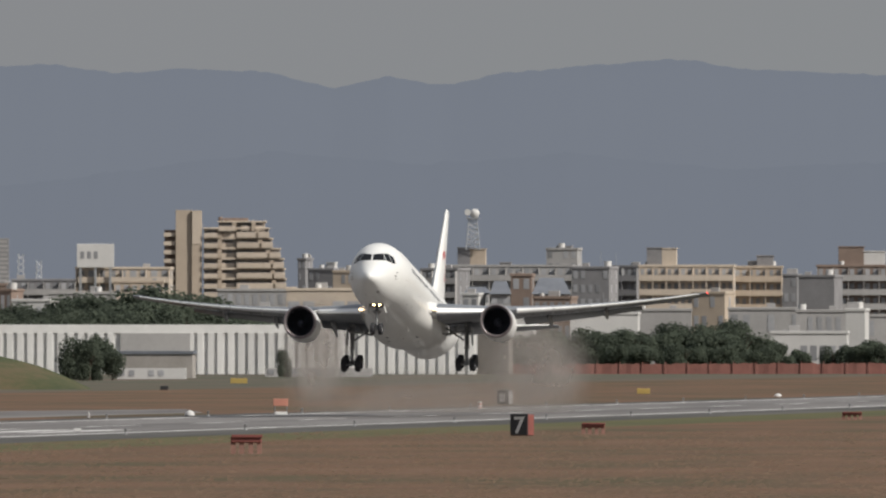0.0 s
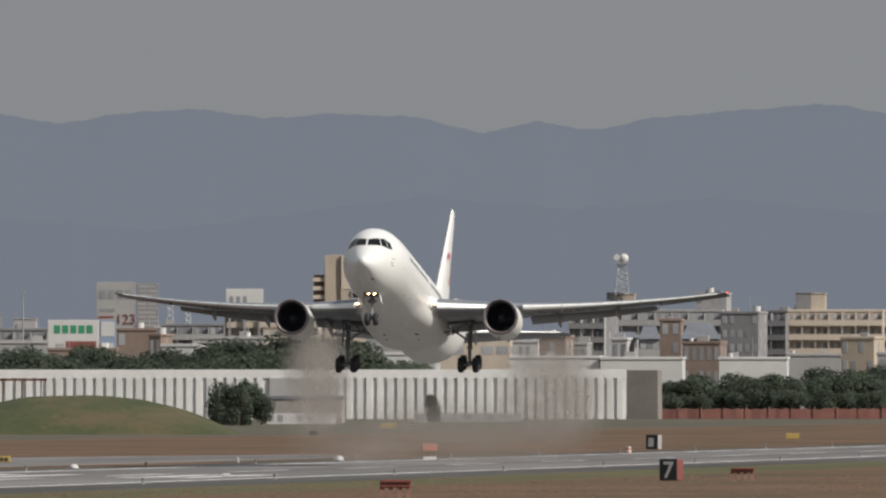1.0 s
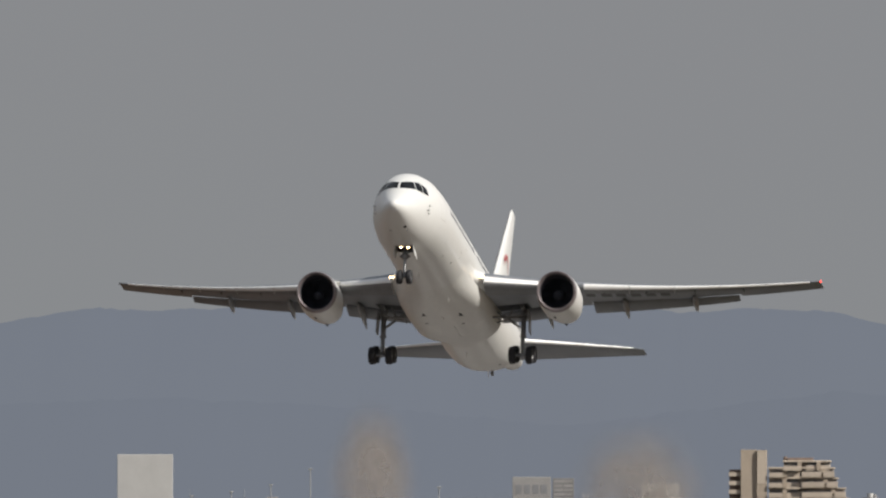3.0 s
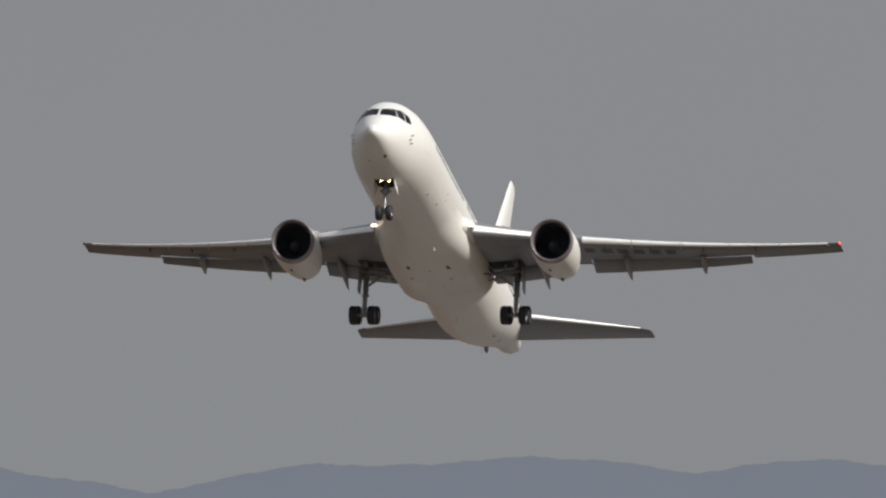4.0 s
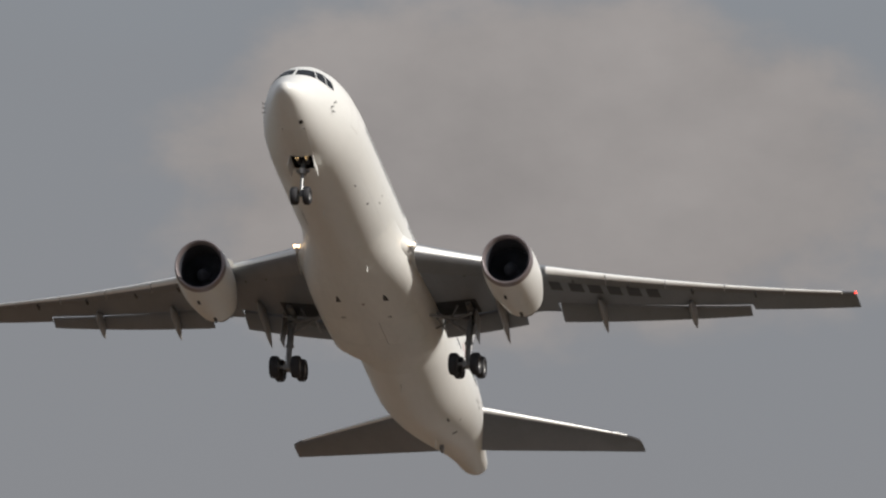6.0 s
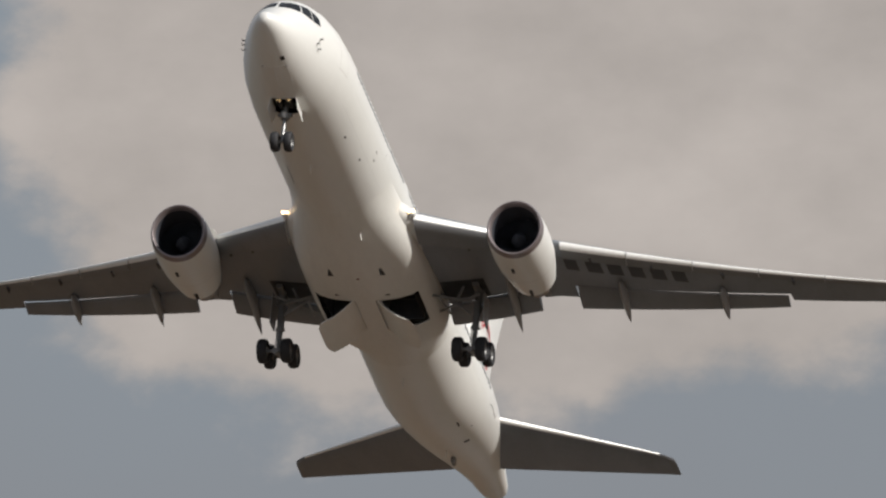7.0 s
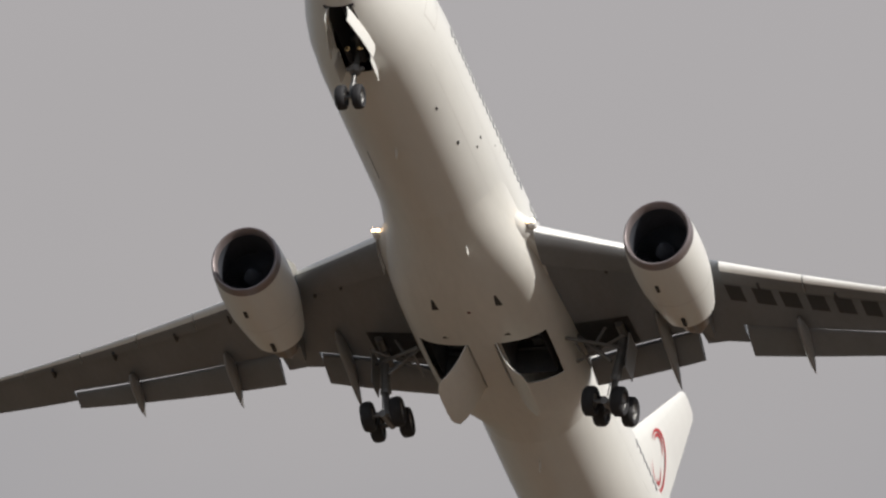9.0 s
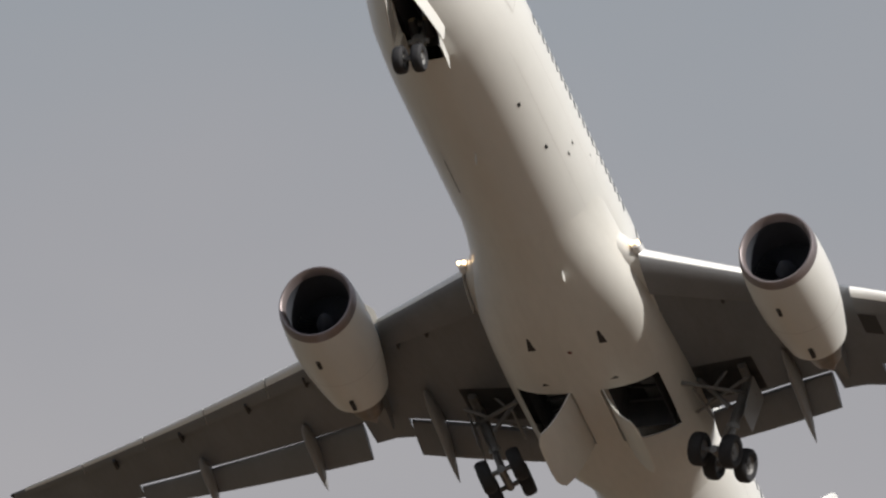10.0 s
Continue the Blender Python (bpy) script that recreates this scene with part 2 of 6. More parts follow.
def build_hull():
    bm = bmesh.new()
    st = sorted(set(list(np.round(np.concatenate([HS, np.arange(9, 37.5, 1.0), [*NOSE_BAY, *BAYS]]), 3))))
    n = 144
    rings = []
    for s in st:
        rings.append([hull_point(s, 360.0 * i / n) for i in range(n)])
    loft(bm, rings)
    # cut the gear bays out of the skin
    cut = []
    for f in bm.faces:
        c = f.calc_center_median()
        s = -c.x
        if c.z < 0 and len(f.verts) == 4 and ((NOSE_BAY[0] < s < NOSE_BAY[2] and abs(c.y) < 0.57) or (BAYS[0] < s < BAYS[1] and 0.5 < abs(c.y) < 2.35)):
            cut.append(f)
    bmesh.ops.delete(bm, geom=cut, context="FACES")
    body = part("fuselage", bm, WHITE, plane)
    # flight-deck panes
    def skin(theta, z, out=0.015):
        lo, hi = 0.0, 6.0
        d = Vector((math.cos(radians(theta)), math.sin(radians(theta)), 0))
        for _ in range(30):
            m = (lo + hi) / 2
            p = Vector((-5.5, 0, z)) + d * m
            lo, hi = (m, hi) if p.x < 0 and inside(-p.x, p.y, z) else (lo, m)
        return Vector((-5.5, 0, z)) + d * (lo + out)
    for side in (1, -1):
        for th0, th1, lo0, lo1, hi0, hi1 in ((1.4, 25.0, 0.62, 0.68, 1.20, 1.34), (26.8, 43.0, 0.68, 0.58, 1.35, 1.36), (44.8, 62.0, 0.57, 0.58, 1.34, 1.12)):
            bm = bmesh.new()
            na, nz = 6, 4
            g = []
            for i in range(na + 1):
                k = i / na
                row = []
                for j in range(nz + 1):
                    za, zb = lo0 + (lo1 - lo0) * k, hi0 + (hi1 - hi0) * k
                    row.append(bm.verts.new(skin(side * (th0 + (th1 - th0) * k), za + (zb - za) * j / nz)))
                g.append(row)
            for i in range(na):
                for j in range(nz):
                    bm.faces.new((g[i][j], g[i + 1][j], g[i + 1][j + 1], g[i][j + 1]))
            bmesh.ops.solidify(bm, geom=list(bm.faces), thickness=0.02)
            part("windscreen_pane", bm, GLASS, body, "dark flight-deck glass")
    # cabin windows
    bm = bmesh.new()
    r = [(0.13 * math.copysign(abs(math.cos(a)) ** 0.6, math.cos(a)), 0.20 * math.copysign(abs(math.sin(a)) ** 0.6, math.sin(a))) for a in [2 * math.pi * i / 12 for i in range(12)]]
    loft(bm, [[(x, -0.01, z) for x, z in r], [(x * 0.9, 0.012, z * 0.9) for x, z in r]])
    pane = part("cabin_window", bm, CABIN, body)
    zw = 0.72
    yw = 2.515 * math.sqrt(1 - (zw / 2.705) ** 2)
    lean = math.degrees(math.atan2(zw / 2.705 ** 2, yw / 2.515 ** 2))
    first = True
    for side in (1, -1):
        s = 9.6
        while s < 41.0:
            if not (20.0 < s < 20.9 or 27.9 < s < 28.8 or 36.3 < s < 37.6):
                hw, zt, zb = hull(s)
                yy = hw * math.sqrt(max(0, 1 - ((zw - (zt + zb) / 2) / ((zt - zb) / 2)) ** 2))
                m = Matrix.Translation((-s, side * yy, zw)) @ pose(0, 0, 0, 0, 0, 0 if side > 0 else 180) @ pose(0, 0, 0, lean)
                o = pane
                if not first:
                    o = new("cabin_window", pane.data)
                    o.parent = body
                o.matrix_local = m
                first = False
            s += 0.51
    # door outlines
    for side in (1, -1):
        for s0, s1 in ((6.6, 7.7), (42.1, 43.2)):
            bm = bmesh.new()
            w = 0.05
            a_lo, a_hi = side * 100, side * 52
            hull_patch(bm, s0, s0 + w, a_lo, a_hi, 0.008, 1, 10)
            hull_patch(bm, s1 - w, s1, a_lo, a_hi, 0.008, 1, 10)
            hull_patch(bm, s0, s1, a_lo, a_lo - side * 1.8, 0.009, 4, 1)
            hull_patch(bm, s0, s1, a_hi, a_hi + side * 1.2, 0.009, 4, 1)
            part("cabin_door_seam", bm, SEAM, body)
    # lap seams along and round the hull
    for a in (121, -121, 98, -98):
        bm = bmesh.new()
        hull_patch(bm, 8.5, 18.5 if abs(a) > 100 else 40, a, a + 0.3, 0.004, 30, 1)
        part("skin_seam", bm, SEAM, body)
    # probes and vents by the nose
    for side in (1, -1):
        for s, a in ((4.45, 87.5), (4.23, 95.5), (4.41, 101)):
            bm = bmesh.new()
            p, q = hull_point(s, side * a), hull_point(s, side * a, 0.13)
            rod(bm, p, q, 0.035, 0.02, 8)
            rod(bm, q + Vector((-0.04, 0, 0)), q + Vector((0.2, 0, 0)), 0.022, 0.012, 8)
            part("air_data_probe", bm, STEEL, body)
    for s, a, w, h, nm in ((2.75, 152, 0.24, 9, "intake_vent"), (10.6, 133, 0.2, 2.2, "drain_port"), (13.15, 128, 0.2, 2.4, "drain_port"), (14.4, 113, 0.18, 1.6, "drain_port"), (14.3, 105, 0.2, 1.4, "drain_port"), (15.9, 91, 0.1, 1.2, "drain_port"), (12.6, -148.5, 1.8, 0.8, "cargo_door_slot"), (39.1, 146, 0.6, 2.2, "outflow_vent"), (42.0, 146.5, 0.3, 7, "outflow_vent"), (40.6, 134, 0.12, 2, "drain_port"), (41.3, 97.5, 0.8, 1.2, "drain_port"), (42.4, 99.5, 0.7, 1.2, "drain_port")):
        bm = bmesh.new()
        hull_patch(bm, s, s + w, a, a + h, 0.01, 4, 2)
        part(nm, bm, MARK, body)
    # blade antennas and drain masts under the belly
    for s, h, c in ((12.0, 0.36, 0.4), (33.4, 0.4, 0.4), (43.0, 0.45, 0.35)):
        bm = bmesh.new()
        z = hull(s)[2]
        loft(bm, [[(-s + c / 2, 0, z + 0.05), (-s, 0.03, z + 0.05), (-s - c / 2, 0, z + 0.05), (-s, -0.03, z + 0.05)],
                  [(-s + 0.02, 0, z - h), (-s - c * 0.3, 0.012, z - h), (-s - c / 2, 0, z - h), (-s - c * 0.3, -0.012, z - h)]])
        part("blade_antenna", bm, WHITE, body)
    bm = bmesh.new()
    p, q = hull_point(18.5, 158), hull_point(19.0, 158)
    loft(bm, [[p, p + Vector((-0.25, 0.03, 0)), q, p + Vector((-0.25, -0.03, 0))], [v + Vector((-0.28, 0.03, -0.42)) for v in (p, p + Vector((-0.12, 0.01, 0)), p + Vector((-0.25, 0, 0)), p + Vector((-0.12, -0.01, 0)))]])
    part("drain_mast", bm, WHITE, body)
    bm = bmesh.new()
    z = hull(44.5)[2]
    box(bm, -44.9, -44.4, -0.09, 0.09, z - 0.30, z + 0.1, 0.04)
    part("tail_skid", bm, STEEL, body)
    # fairing under the wing roots
    bm = bmesh.new()
    n = 72
    rings = []
    prof = [(16.6, 2.9, -2.95), (17.4, 2.9, -2.96), (18.2, 2.91, -2.97), (19.0, 2.92, -2.98), (19.8, 2.93, -3.0), (20.6, 2.95, -3.02), (21.6, 2.97, -3.04), (23.0, 3.0, -3.07), (24.65, 3.02, -3.08), (26.1, 3.02, -3.08), (27.55, 2.98, -3.06), (29.2, 2.96, -3.05), (30.2, 2.93, -3.02), (31.0, 2.90, -3.0), (31.6, 2.86, -2.97), (32.1, 2.80, -2.94)]
    for s, hw, zb in prof:
        ring = []
        k = min(1.0, max(0.0, (s - 16.8) / 5.4), max(0.0, (32.2 - s) / 3.4))
        k = k * k * (3 - 2 * k)
        for i in range(n):
            a = 2 * math.pi * i / n
            c, d = math.cos(a), math.sin(a)
            mid = -1.25
            p = Vector((hw * math.copysign(abs(c) ** 0.75, c), (mid - zb) * math.copysign(abs(d) ** 0.75, d) * (0.62 if d > 0 else 1)))
            # grows out of the round hull
            lo, hi = 0.2, 3.0
            for _ in range(24):
                m = (lo + hi) / 2
                lo, hi = (m, hi) if inside(s, p.x * m, mid + p.y * m) else (lo, m)
            f = (lo - 0.02) * (1 - k) + k
            ring.append((-s, p.x * f, mid + p.y * f))
        rings.append(ring)
    loft(bm, rings, caps=False)
    cut = [f for f in bm.faces if BAYS[0] < -f.calc_center_median().x < BAYS[1] and 0.55 < abs(f.calc_center_median().y) < 2.42 and f.calc_center_median().z < -1.2]
    bmesh.ops.delete(bm, geom=cut, context="FACES")
    bmesh.ops.solidify(bm, geom=list(bm.faces), thickness=0.04)
    fairing = part("belly_fairing", bm, BELLY, plane, "cream-white fairing under the wing roots")
    for s, y, w, l in ((21.5, 1.3, 0.30, 0.75), (21.5, -1.15, 0.30, 0.75), (24.0, 1.15, 0.26, 0.16), (24.0, -1.25, 0.26, 0.16)):
        bm = bmesh.new()
        z = float(np.interp(s, [p[0] for p in prof], [p[2] for p in prof]))
        k = -1.25 + (z + 1.25) * (1 - (abs(y) / 3.0) ** (2 / 0.75)) ** 0.375
        loft(bm, [[(-s, y - w / 8, k + 0.03), (-s, y + w / 8, k + 0.03), (-s - l, y + w / 2, k + 0.03), (-s - l, y - w / 2, k + 0.03)],
                  [(-s - l * 0.2, y - w / 8, k - 0.03), (-s - l * 0.2, y + w / 8, k - 0.03), (-s - l, y + w / 2, k - 0.06), (-s - l, y - w / 2, k - 0.06)]])
        part("ram_air_scoop" if l > 0.3 else "fuel_vent", bm, MARK, fairing)
    bm = bmesh.new()
    bmesh.ops.create_uvsphere(bm, u_segments=14, v_segments=8, radius=0.10, matrix=Matrix.Translation((-22.5, 0.08, -3.05)) @ Matrix.Diagonal((1, 1, 0.7, 1)))
    part("beacon", bm, BEACON, fairing, "small dark red beacon dome")
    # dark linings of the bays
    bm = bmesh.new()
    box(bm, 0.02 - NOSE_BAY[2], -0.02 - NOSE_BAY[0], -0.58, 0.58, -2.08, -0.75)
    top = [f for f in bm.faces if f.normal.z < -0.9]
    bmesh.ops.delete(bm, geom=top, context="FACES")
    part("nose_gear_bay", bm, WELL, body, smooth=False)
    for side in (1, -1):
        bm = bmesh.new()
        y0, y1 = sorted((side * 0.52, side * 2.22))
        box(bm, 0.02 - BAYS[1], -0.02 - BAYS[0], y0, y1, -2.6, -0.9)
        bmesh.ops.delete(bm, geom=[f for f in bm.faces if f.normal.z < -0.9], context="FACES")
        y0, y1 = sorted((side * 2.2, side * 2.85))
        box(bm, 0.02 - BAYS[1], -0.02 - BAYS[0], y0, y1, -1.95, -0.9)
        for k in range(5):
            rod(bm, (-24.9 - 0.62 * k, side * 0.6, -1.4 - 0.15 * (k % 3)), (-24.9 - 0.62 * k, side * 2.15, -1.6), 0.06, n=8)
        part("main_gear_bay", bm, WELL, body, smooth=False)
    return body, fairing


fuselage, fairing = build_hull()


# ---- wings ----
def wing_line(y):
    """Leading-edge station, height, chord and thickness ratio at y metres from the middle."""
    k = y - 2.84
    le = 20.06 + 0.631 * k
    z = -1.02 + 0.062 * k + 0.0042 * k * k
    te = 29.9 - 0.14 * (min(y, 8.0) - 2.84) + 0.345 * max(0, min(y, 18.6) - 8.0) + 0.46 * max(0, y - 18.6)
    return le, z, te - le, 0.148 - 0.0022 * k


def airfoil(y, side, c0, c1, n=12, dx=0.0, dz=0.0, turn=0.0, shape=None):
    """Ring of the section at y between chord fractions c0 and c1, moved aft and down and turned about its front."""
    le, z, ch, th = wing_line(y)
    def half(c):
        c = max(c, 1e-4)
        return 5 * th * (0.2969 * math.sqrt(c) - 0.126 * c - 0.3516 * c * c + 0.2843 * c ** 3 - 0.1036 * c ** 4)
    def camber(c):
        return 0.015 * math.sin(math.pi * min(c, 1)) + 0.02 * c * (1 - c)
    up, lo = [], []
    for i in range(n + 1):
        f = (1 - math.cos(math.pi * i / n)) / 2
        c = c0 + (c1 - c0) * f
        t = half(c)
        if shape == "flap":
            t = min(half(c0), 0.028) * (4 * f * (1 - f)) ** 0.5 * (1 - 0.65 * f) + 0.002
            m = camber(c)
            up.append((c, m + t)), lo.append((c, m - t))
        else:
            up.append((c, camber(c) + t)), lo.append((c, camber(c) - t))
    pts = up[::-1] + lo[1:]
    cx, cz = c0 * ch, camber(c0) * ch
    ca, sa = math.cos(radians(turn)), math.sin(radians(turn))
    ring = []
    for c, h in pts:
        x, zz = c * ch - cx, h * ch - cz
        x, zz = x * ca + zz * sa, -x * sa + zz * ca
        ring.append((-(le + cx + x + dx), side * y, z + cz + zz - dz))
    return ring


def inner_cut(y):
    """Chord fraction at which the inner flap begins."""
    return 0.88 - 0.023 * (max(y, 2.6) - 2.84)


def build_wing(side):
    nm = "port_wing" if side > 0 else "starboard_wing"
    bm = bmesh.new()
    ys = list(np.linspace(1.2, 7.4, 7)) + [7.5, 7.53, 8.3, 9.1, 9.13] + list(np.linspace(9.6, 18.6, 9)) + [18.63] + list(np.linspace(19.4, 23.3, 6)) + [23.6, 23.75]
    rings = []
    for y in ys:
        c1 = inner_cut(y) + 0.02 if y < 7.52 else 0.74 if y <= 18.61 else 0.995
        if 7.52 <= y <= 9.11:
            c1 = 0.985
        r = airfoil(y, side, 0.0, c1, 14)
        if y > 23.4:
            le, z, ch, th = wing_line(y)
            k = 0.75 if y < 23.7 else 0.3
            r = [(p[0], p[1], z + (p[2] - z) * k) for p in r]
        rings.append(r)
    loft(bm, rings)
    w = part(nm, bm, WINGGREY, plane, "grey wing with extended slats and flaps")
    # white glove that carries the lamp ahead of the root
    bm = bmesh.new()
    loft(bm, [airfoil(y, side, 0.0, 0.3, 10, dx=dx, dz=dz) for y, dx, dz in ((2.0, -1.25, 0.0), (2.45, -0.85, 0.0), (2.75, -0.5, 0.0), (3.05, -0.12, 0.0))])
    part("wing_root_glove", bm, WHITE, w, "white fillet ahead of the wing root")
    # leading-edge slats
    for y0, y1 in ((3.08, 6.9), (9.2, 11.95), (12.0, 14.75), (14.8, 17.55), (17.6, 20.35), (20.4, 23.1)):
        bm = bmesh.new()
        rings = []
        for y in np.linspace(y0, y1, 5):
            le, z, ch, th = wing_line(y)
            rings.append(airfoil(y, side, 0.0, 0.16, 8, dx=-0.022 * ch - 0.03, dz=0.014 * ch, turn=5))
        for k, f in enumerate(loft(bm, rings)):
            f.material_index = 1 if (9 if y0 < 9 else 11) <= k % 17 <= 15 else 0
        part("leading_edge_slat", bm, (SLAT, SLATGREY), w, "bright metal slat with a grey underside")
    # flaps, inboard aileron and aileron
    for y0, y1, c0, dx, dz, tn in ((3.0, 7.4, None, 0.28, 0.17, 14), (9.25, 18.5, 0.72, 0.20, 0.14, 14)):
        bm = bmesh.new()
        loft(bm, [airfoil(y, side, c0 or inner_cut(y) - 0.01, 1.0, 8, dx=dx * wing_line(y)[2] / 6, dz=dz, turn=tn, shape="flap") for y in np.linspace(y0, y1, 7)])
        part("trailing_edge_flap", bm, FLAPGREY, w, "lowered flap panel")
    # flap-track canoes
    for y in (6.3, 11.3, 15.7):
        le, z, ch, th = wing_line(y)
        bm = bmesh.new()
        x0 = le + 0.52 * ch
        ln = 0.56 * ch + 0.35
        rings = []
        for f in (0.0, 0.06, 0.15, 0.3, 0.5, 0.7, 0.85, 0.95, 1.0):
            r = 0.02 + 0.27 * (math.sin(math.pi * min(1, f * 1.02) ** 0.8) ** 0.7 if 0 < f < 1 else 0)
            drop = 0.05 * ch * (1 - f * 0.2) + max(0, f - 0.45) * 0.30 * ln
            c = Vector((-(x0 + ln * f), side * y, z - drop - 0.10))
            rings.append([c + Vector((0, 0.62 * r * math.cos(a), 1.35 * r * math.sin(a))) for a in [2 * math.pi * i / 14 for i in range(14)]])
        loft(bm, rings)
        part("flap_track_fairing", bm, CANOE, w, "pale grey pointed fairing")
    # wing-root landing lamp
    le, z, ch, th = wing_line(2.95)
    bm = bmesh.new()
    c = Vector((-(le - 0.34), side * 3.02, z - 0.02))
    spin(bm, [(0.16, 0.001), (0.14, 0.10), (0.08, 0.17), (-0.25, 0.19), (-0.3, 0.001)], n=18, origin=c)
    part("landing_lamp_housing", bm, SLAT, w)
    for dy in (-0.09, 0.09):
        bm = bmesh.new()
        spin(bm, [(0.04, 0.001), (0.03, 0.06), (-0.02, 0.08), (-0.05, 0.001)], n=14, origin=c + Vector((0.17, dy, 0.0)))
        part("landing_lamp", bm, LAMP2, w, "glowing warm lamp")
    # tip lamp
    bm = bmesh.new()
    le, z, ch, th = wing_line(23.72)
    bmesh.ops.create_icosphere(bm, subdivisions=2, radius=0.075, matrix=Matrix.Translation((-(le + 0.10), side * 23.74, z)))
    part("tip_lamp", bm, NAVRED if side > 0 else GLASS, w, "glowing red navigation lamp" if side > 0 else "unlit glass lamp")
    # small vents and access panels under the wing
    for y, f in ((5.2, 0.12), (6.4, 0.12), (10.4, 0.10), (13.0, 0.10), (16.0, 0.10), (19.0, 0.10)):
        le, z, ch, th = wing_line(y)
        bm = bmesh.new()
        lo = airfoil(y, side, 0, 1.0, 20)[21:]
        px = -(le + f * ch)
        pz = float(np.interp(le + f * ch, [-p[0] for p in lo], [p[2] for p in lo]))
        box(bm, px - 0.36, px + 0.10, side * y - 0.04, side * y + 0.04, pz - 0.19, pz + 0.05)
        part("slat_track_slot", bm, MARK, w)
    if side > 0:
        # six dark blocks painted under the wing
        for k, (w0, gap) in enumerate(((0.55, 0), (0.66, 0), (0.62, 0), (0.62, 0), (0.62, 0), (0.58, 0))):
            y0 = 9.15 + k * 0.92
            bm = bmesh.new()
            g = []
            for yy in (y0, y0 + w0 / 2, y0 + w0):
                le, z, ch, th = wing_line(yy)
                lo = airfoil(yy, side, 0, 1.0, 24)[25:]
                row = []
                for xx in np.linspace(0, 1.1, 4):
                    st = wing_line(yy)[0] + 0.19 * ch + xx
                    pz = float(np.interp(st, [-p[0] for p in lo], [p[2] for p in lo]))
                    row.append(bm.verts.new((-st, yy, pz - 0.012)))
                g.append(row)
            for i in range(2):
                for j in range(3):
                    bm.faces.new((g[i][j], g[i + 1][j], g[i + 1][j + 1], g[i][j + 1]))
            part("registration_bar", bm, MARK, w, "dark painted block")
    return w


port_wing, starboard_wing = build_wing(1), build_wing(-1)


# ---- engines ----
def droop(bm, o):
    """Leans the inlet so that its upper lip stands forward."""
    for v in bm.verts:
        v.co.x += 0.19 * (v.co.z - o.z) * max(0.0, 1 - (o.x - v.co.x) / 2.6)
    return bm


def build_engine(side):
    o = Vector((-19.56, side * 8.04, -2.0))
    bm = bmesh.new()
    spin(bm, [(-0.30, 1.352), (-0.6, 1.385), (-1.2, 1.415), (-2.0, 1.42), (-2.8, 1.375), (-3.6, 1.27), (-4.3, 1.15), (-4.9, 1.03), (-4.9, 0.98), (-4.0, 1.0)], n=56, origin=o)
    nac = part("engine_nacelle", droop(bm, o), WHITE, plane, "white engine cowling with a dark metal lip")
    bm = bmesh.new()
    spin(bm, [(-0.31, 1.356), (-0.18, 1.335), (-0.07, 1.31), (0.0, 1.265), (0.0, 1.225), (-0.06, 1.165), (-0.25, 1.115)], n=56, origin=o)
    part("inlet_lip", droop(bm, o), LIP, nac, "dull brown-grey metal ring")
    bm = bmesh.new()
    spin(bm, [(-0.25, 1.115), (-0.6, 1.12), (-1.25, 1.17), (-1.45, 1.17)], n=56, origin=o)
    part("inlet_duct", droop(bm, o), DUCT, nac, "dark inlet lining")
    bm = bmesh.new()
    for k in range(38):
        a = 2 * math.pi * k / 38
        ring = lambda r, tw, c: [o + Vector((-1.32 + sx * c * math.sin(tw), r * math.cos(a + sx * c * math.cos(tw) / r), r * math.sin(a + sx * c * math.cos(tw) / r))) for sx in (-1, 1)]
        p, q, r2 = ring(0.36, 1.1, 0.10), ring(0.75, 0.75, 0.12), ring(1.15, 0.45, 0.14)
        v = [bm.verts.new(x) for x in (*p, *q, *r2)]
        bm.faces.new((v[0], v[1], v[3], v[2])), bm.faces.new((v[2], v[3], v[5], v[4]))
    bmesh.ops.solidify(bm, geom=list(bm.faces), thickness=0.012)
    part("fan", bm, FAN, nac, "dark metal fan blades", kind="stuff")
    bm = bmesh.new()
    spin(bm, [(-0.75, 0.004), (-0.8, 0.08), (-0.95, 0.2), (-1.15, 0.31), (-1.35, 0.37), (-1.5, 0.37), (-1.5, 1.17)], n=32, origin=o)
    part("spinner", bm, DUCT, nac)
    bm = bmesh.new()
    spin(bm, [(-4.2, 0.9), (-4.8, 0.82), (-5.4, 0.68), (-6.1, 0.50), (-6.1, 0.46), (-5.6, 0.5)], n=36, origin=o)
    spin(bm, [(-5.5, 0.40), (-6.1, 0.33), (-6.6, 0.18), (-6.9, 0.01)], n=24, origin=o)
    part("exhaust_nozzle", bm, HOT, nac, "heat-stained metal nozzle")
    # pylon
    bm = bmesh.new()
    rings = []
    for x, zl, zh, w in ((-1.5, 1.30, 1.42, 0.08), (-2.6, 1.2, 1.66, 0.22), (-4.0, 0.9, 1.60, 0.27), (-5.5, 0.55, 1.35, 0.27), (-7.2, 0.62, 1.20, 0.22), (-8.4, 0.80, 1.1, 0.06)):
        rings.append([o + Vector((x, -w, zl)), o + Vector((x, w, zl)), o + Vector((x, w, zh)), o + Vector((x, -w, zh))])
    loft(bm, rings)
    part("pylon", bm, FLAPGREY, nac)
    # cowling latches, drains and strake
    for x, a, w in ((-1.7, -1.75, 0.2), (-4.3, -1.5, 0.25)):
        bm = bmesh.new()
        p = o + Vector((x, 1.41 * math.cos(a), 1.41 * math.sin(a) if x > -3 else 1.2 * math.sin(a)))
        box(bm, p.x - w, p.x + w, p.y - 0.07, p.y + 0.07, p.z - 0.05, p.z + 0.05, 0.02)
        part("cowl_drain", bm, MARK, nac)
    bm = bmesh.new()
    a = radians(90 + side * 42)
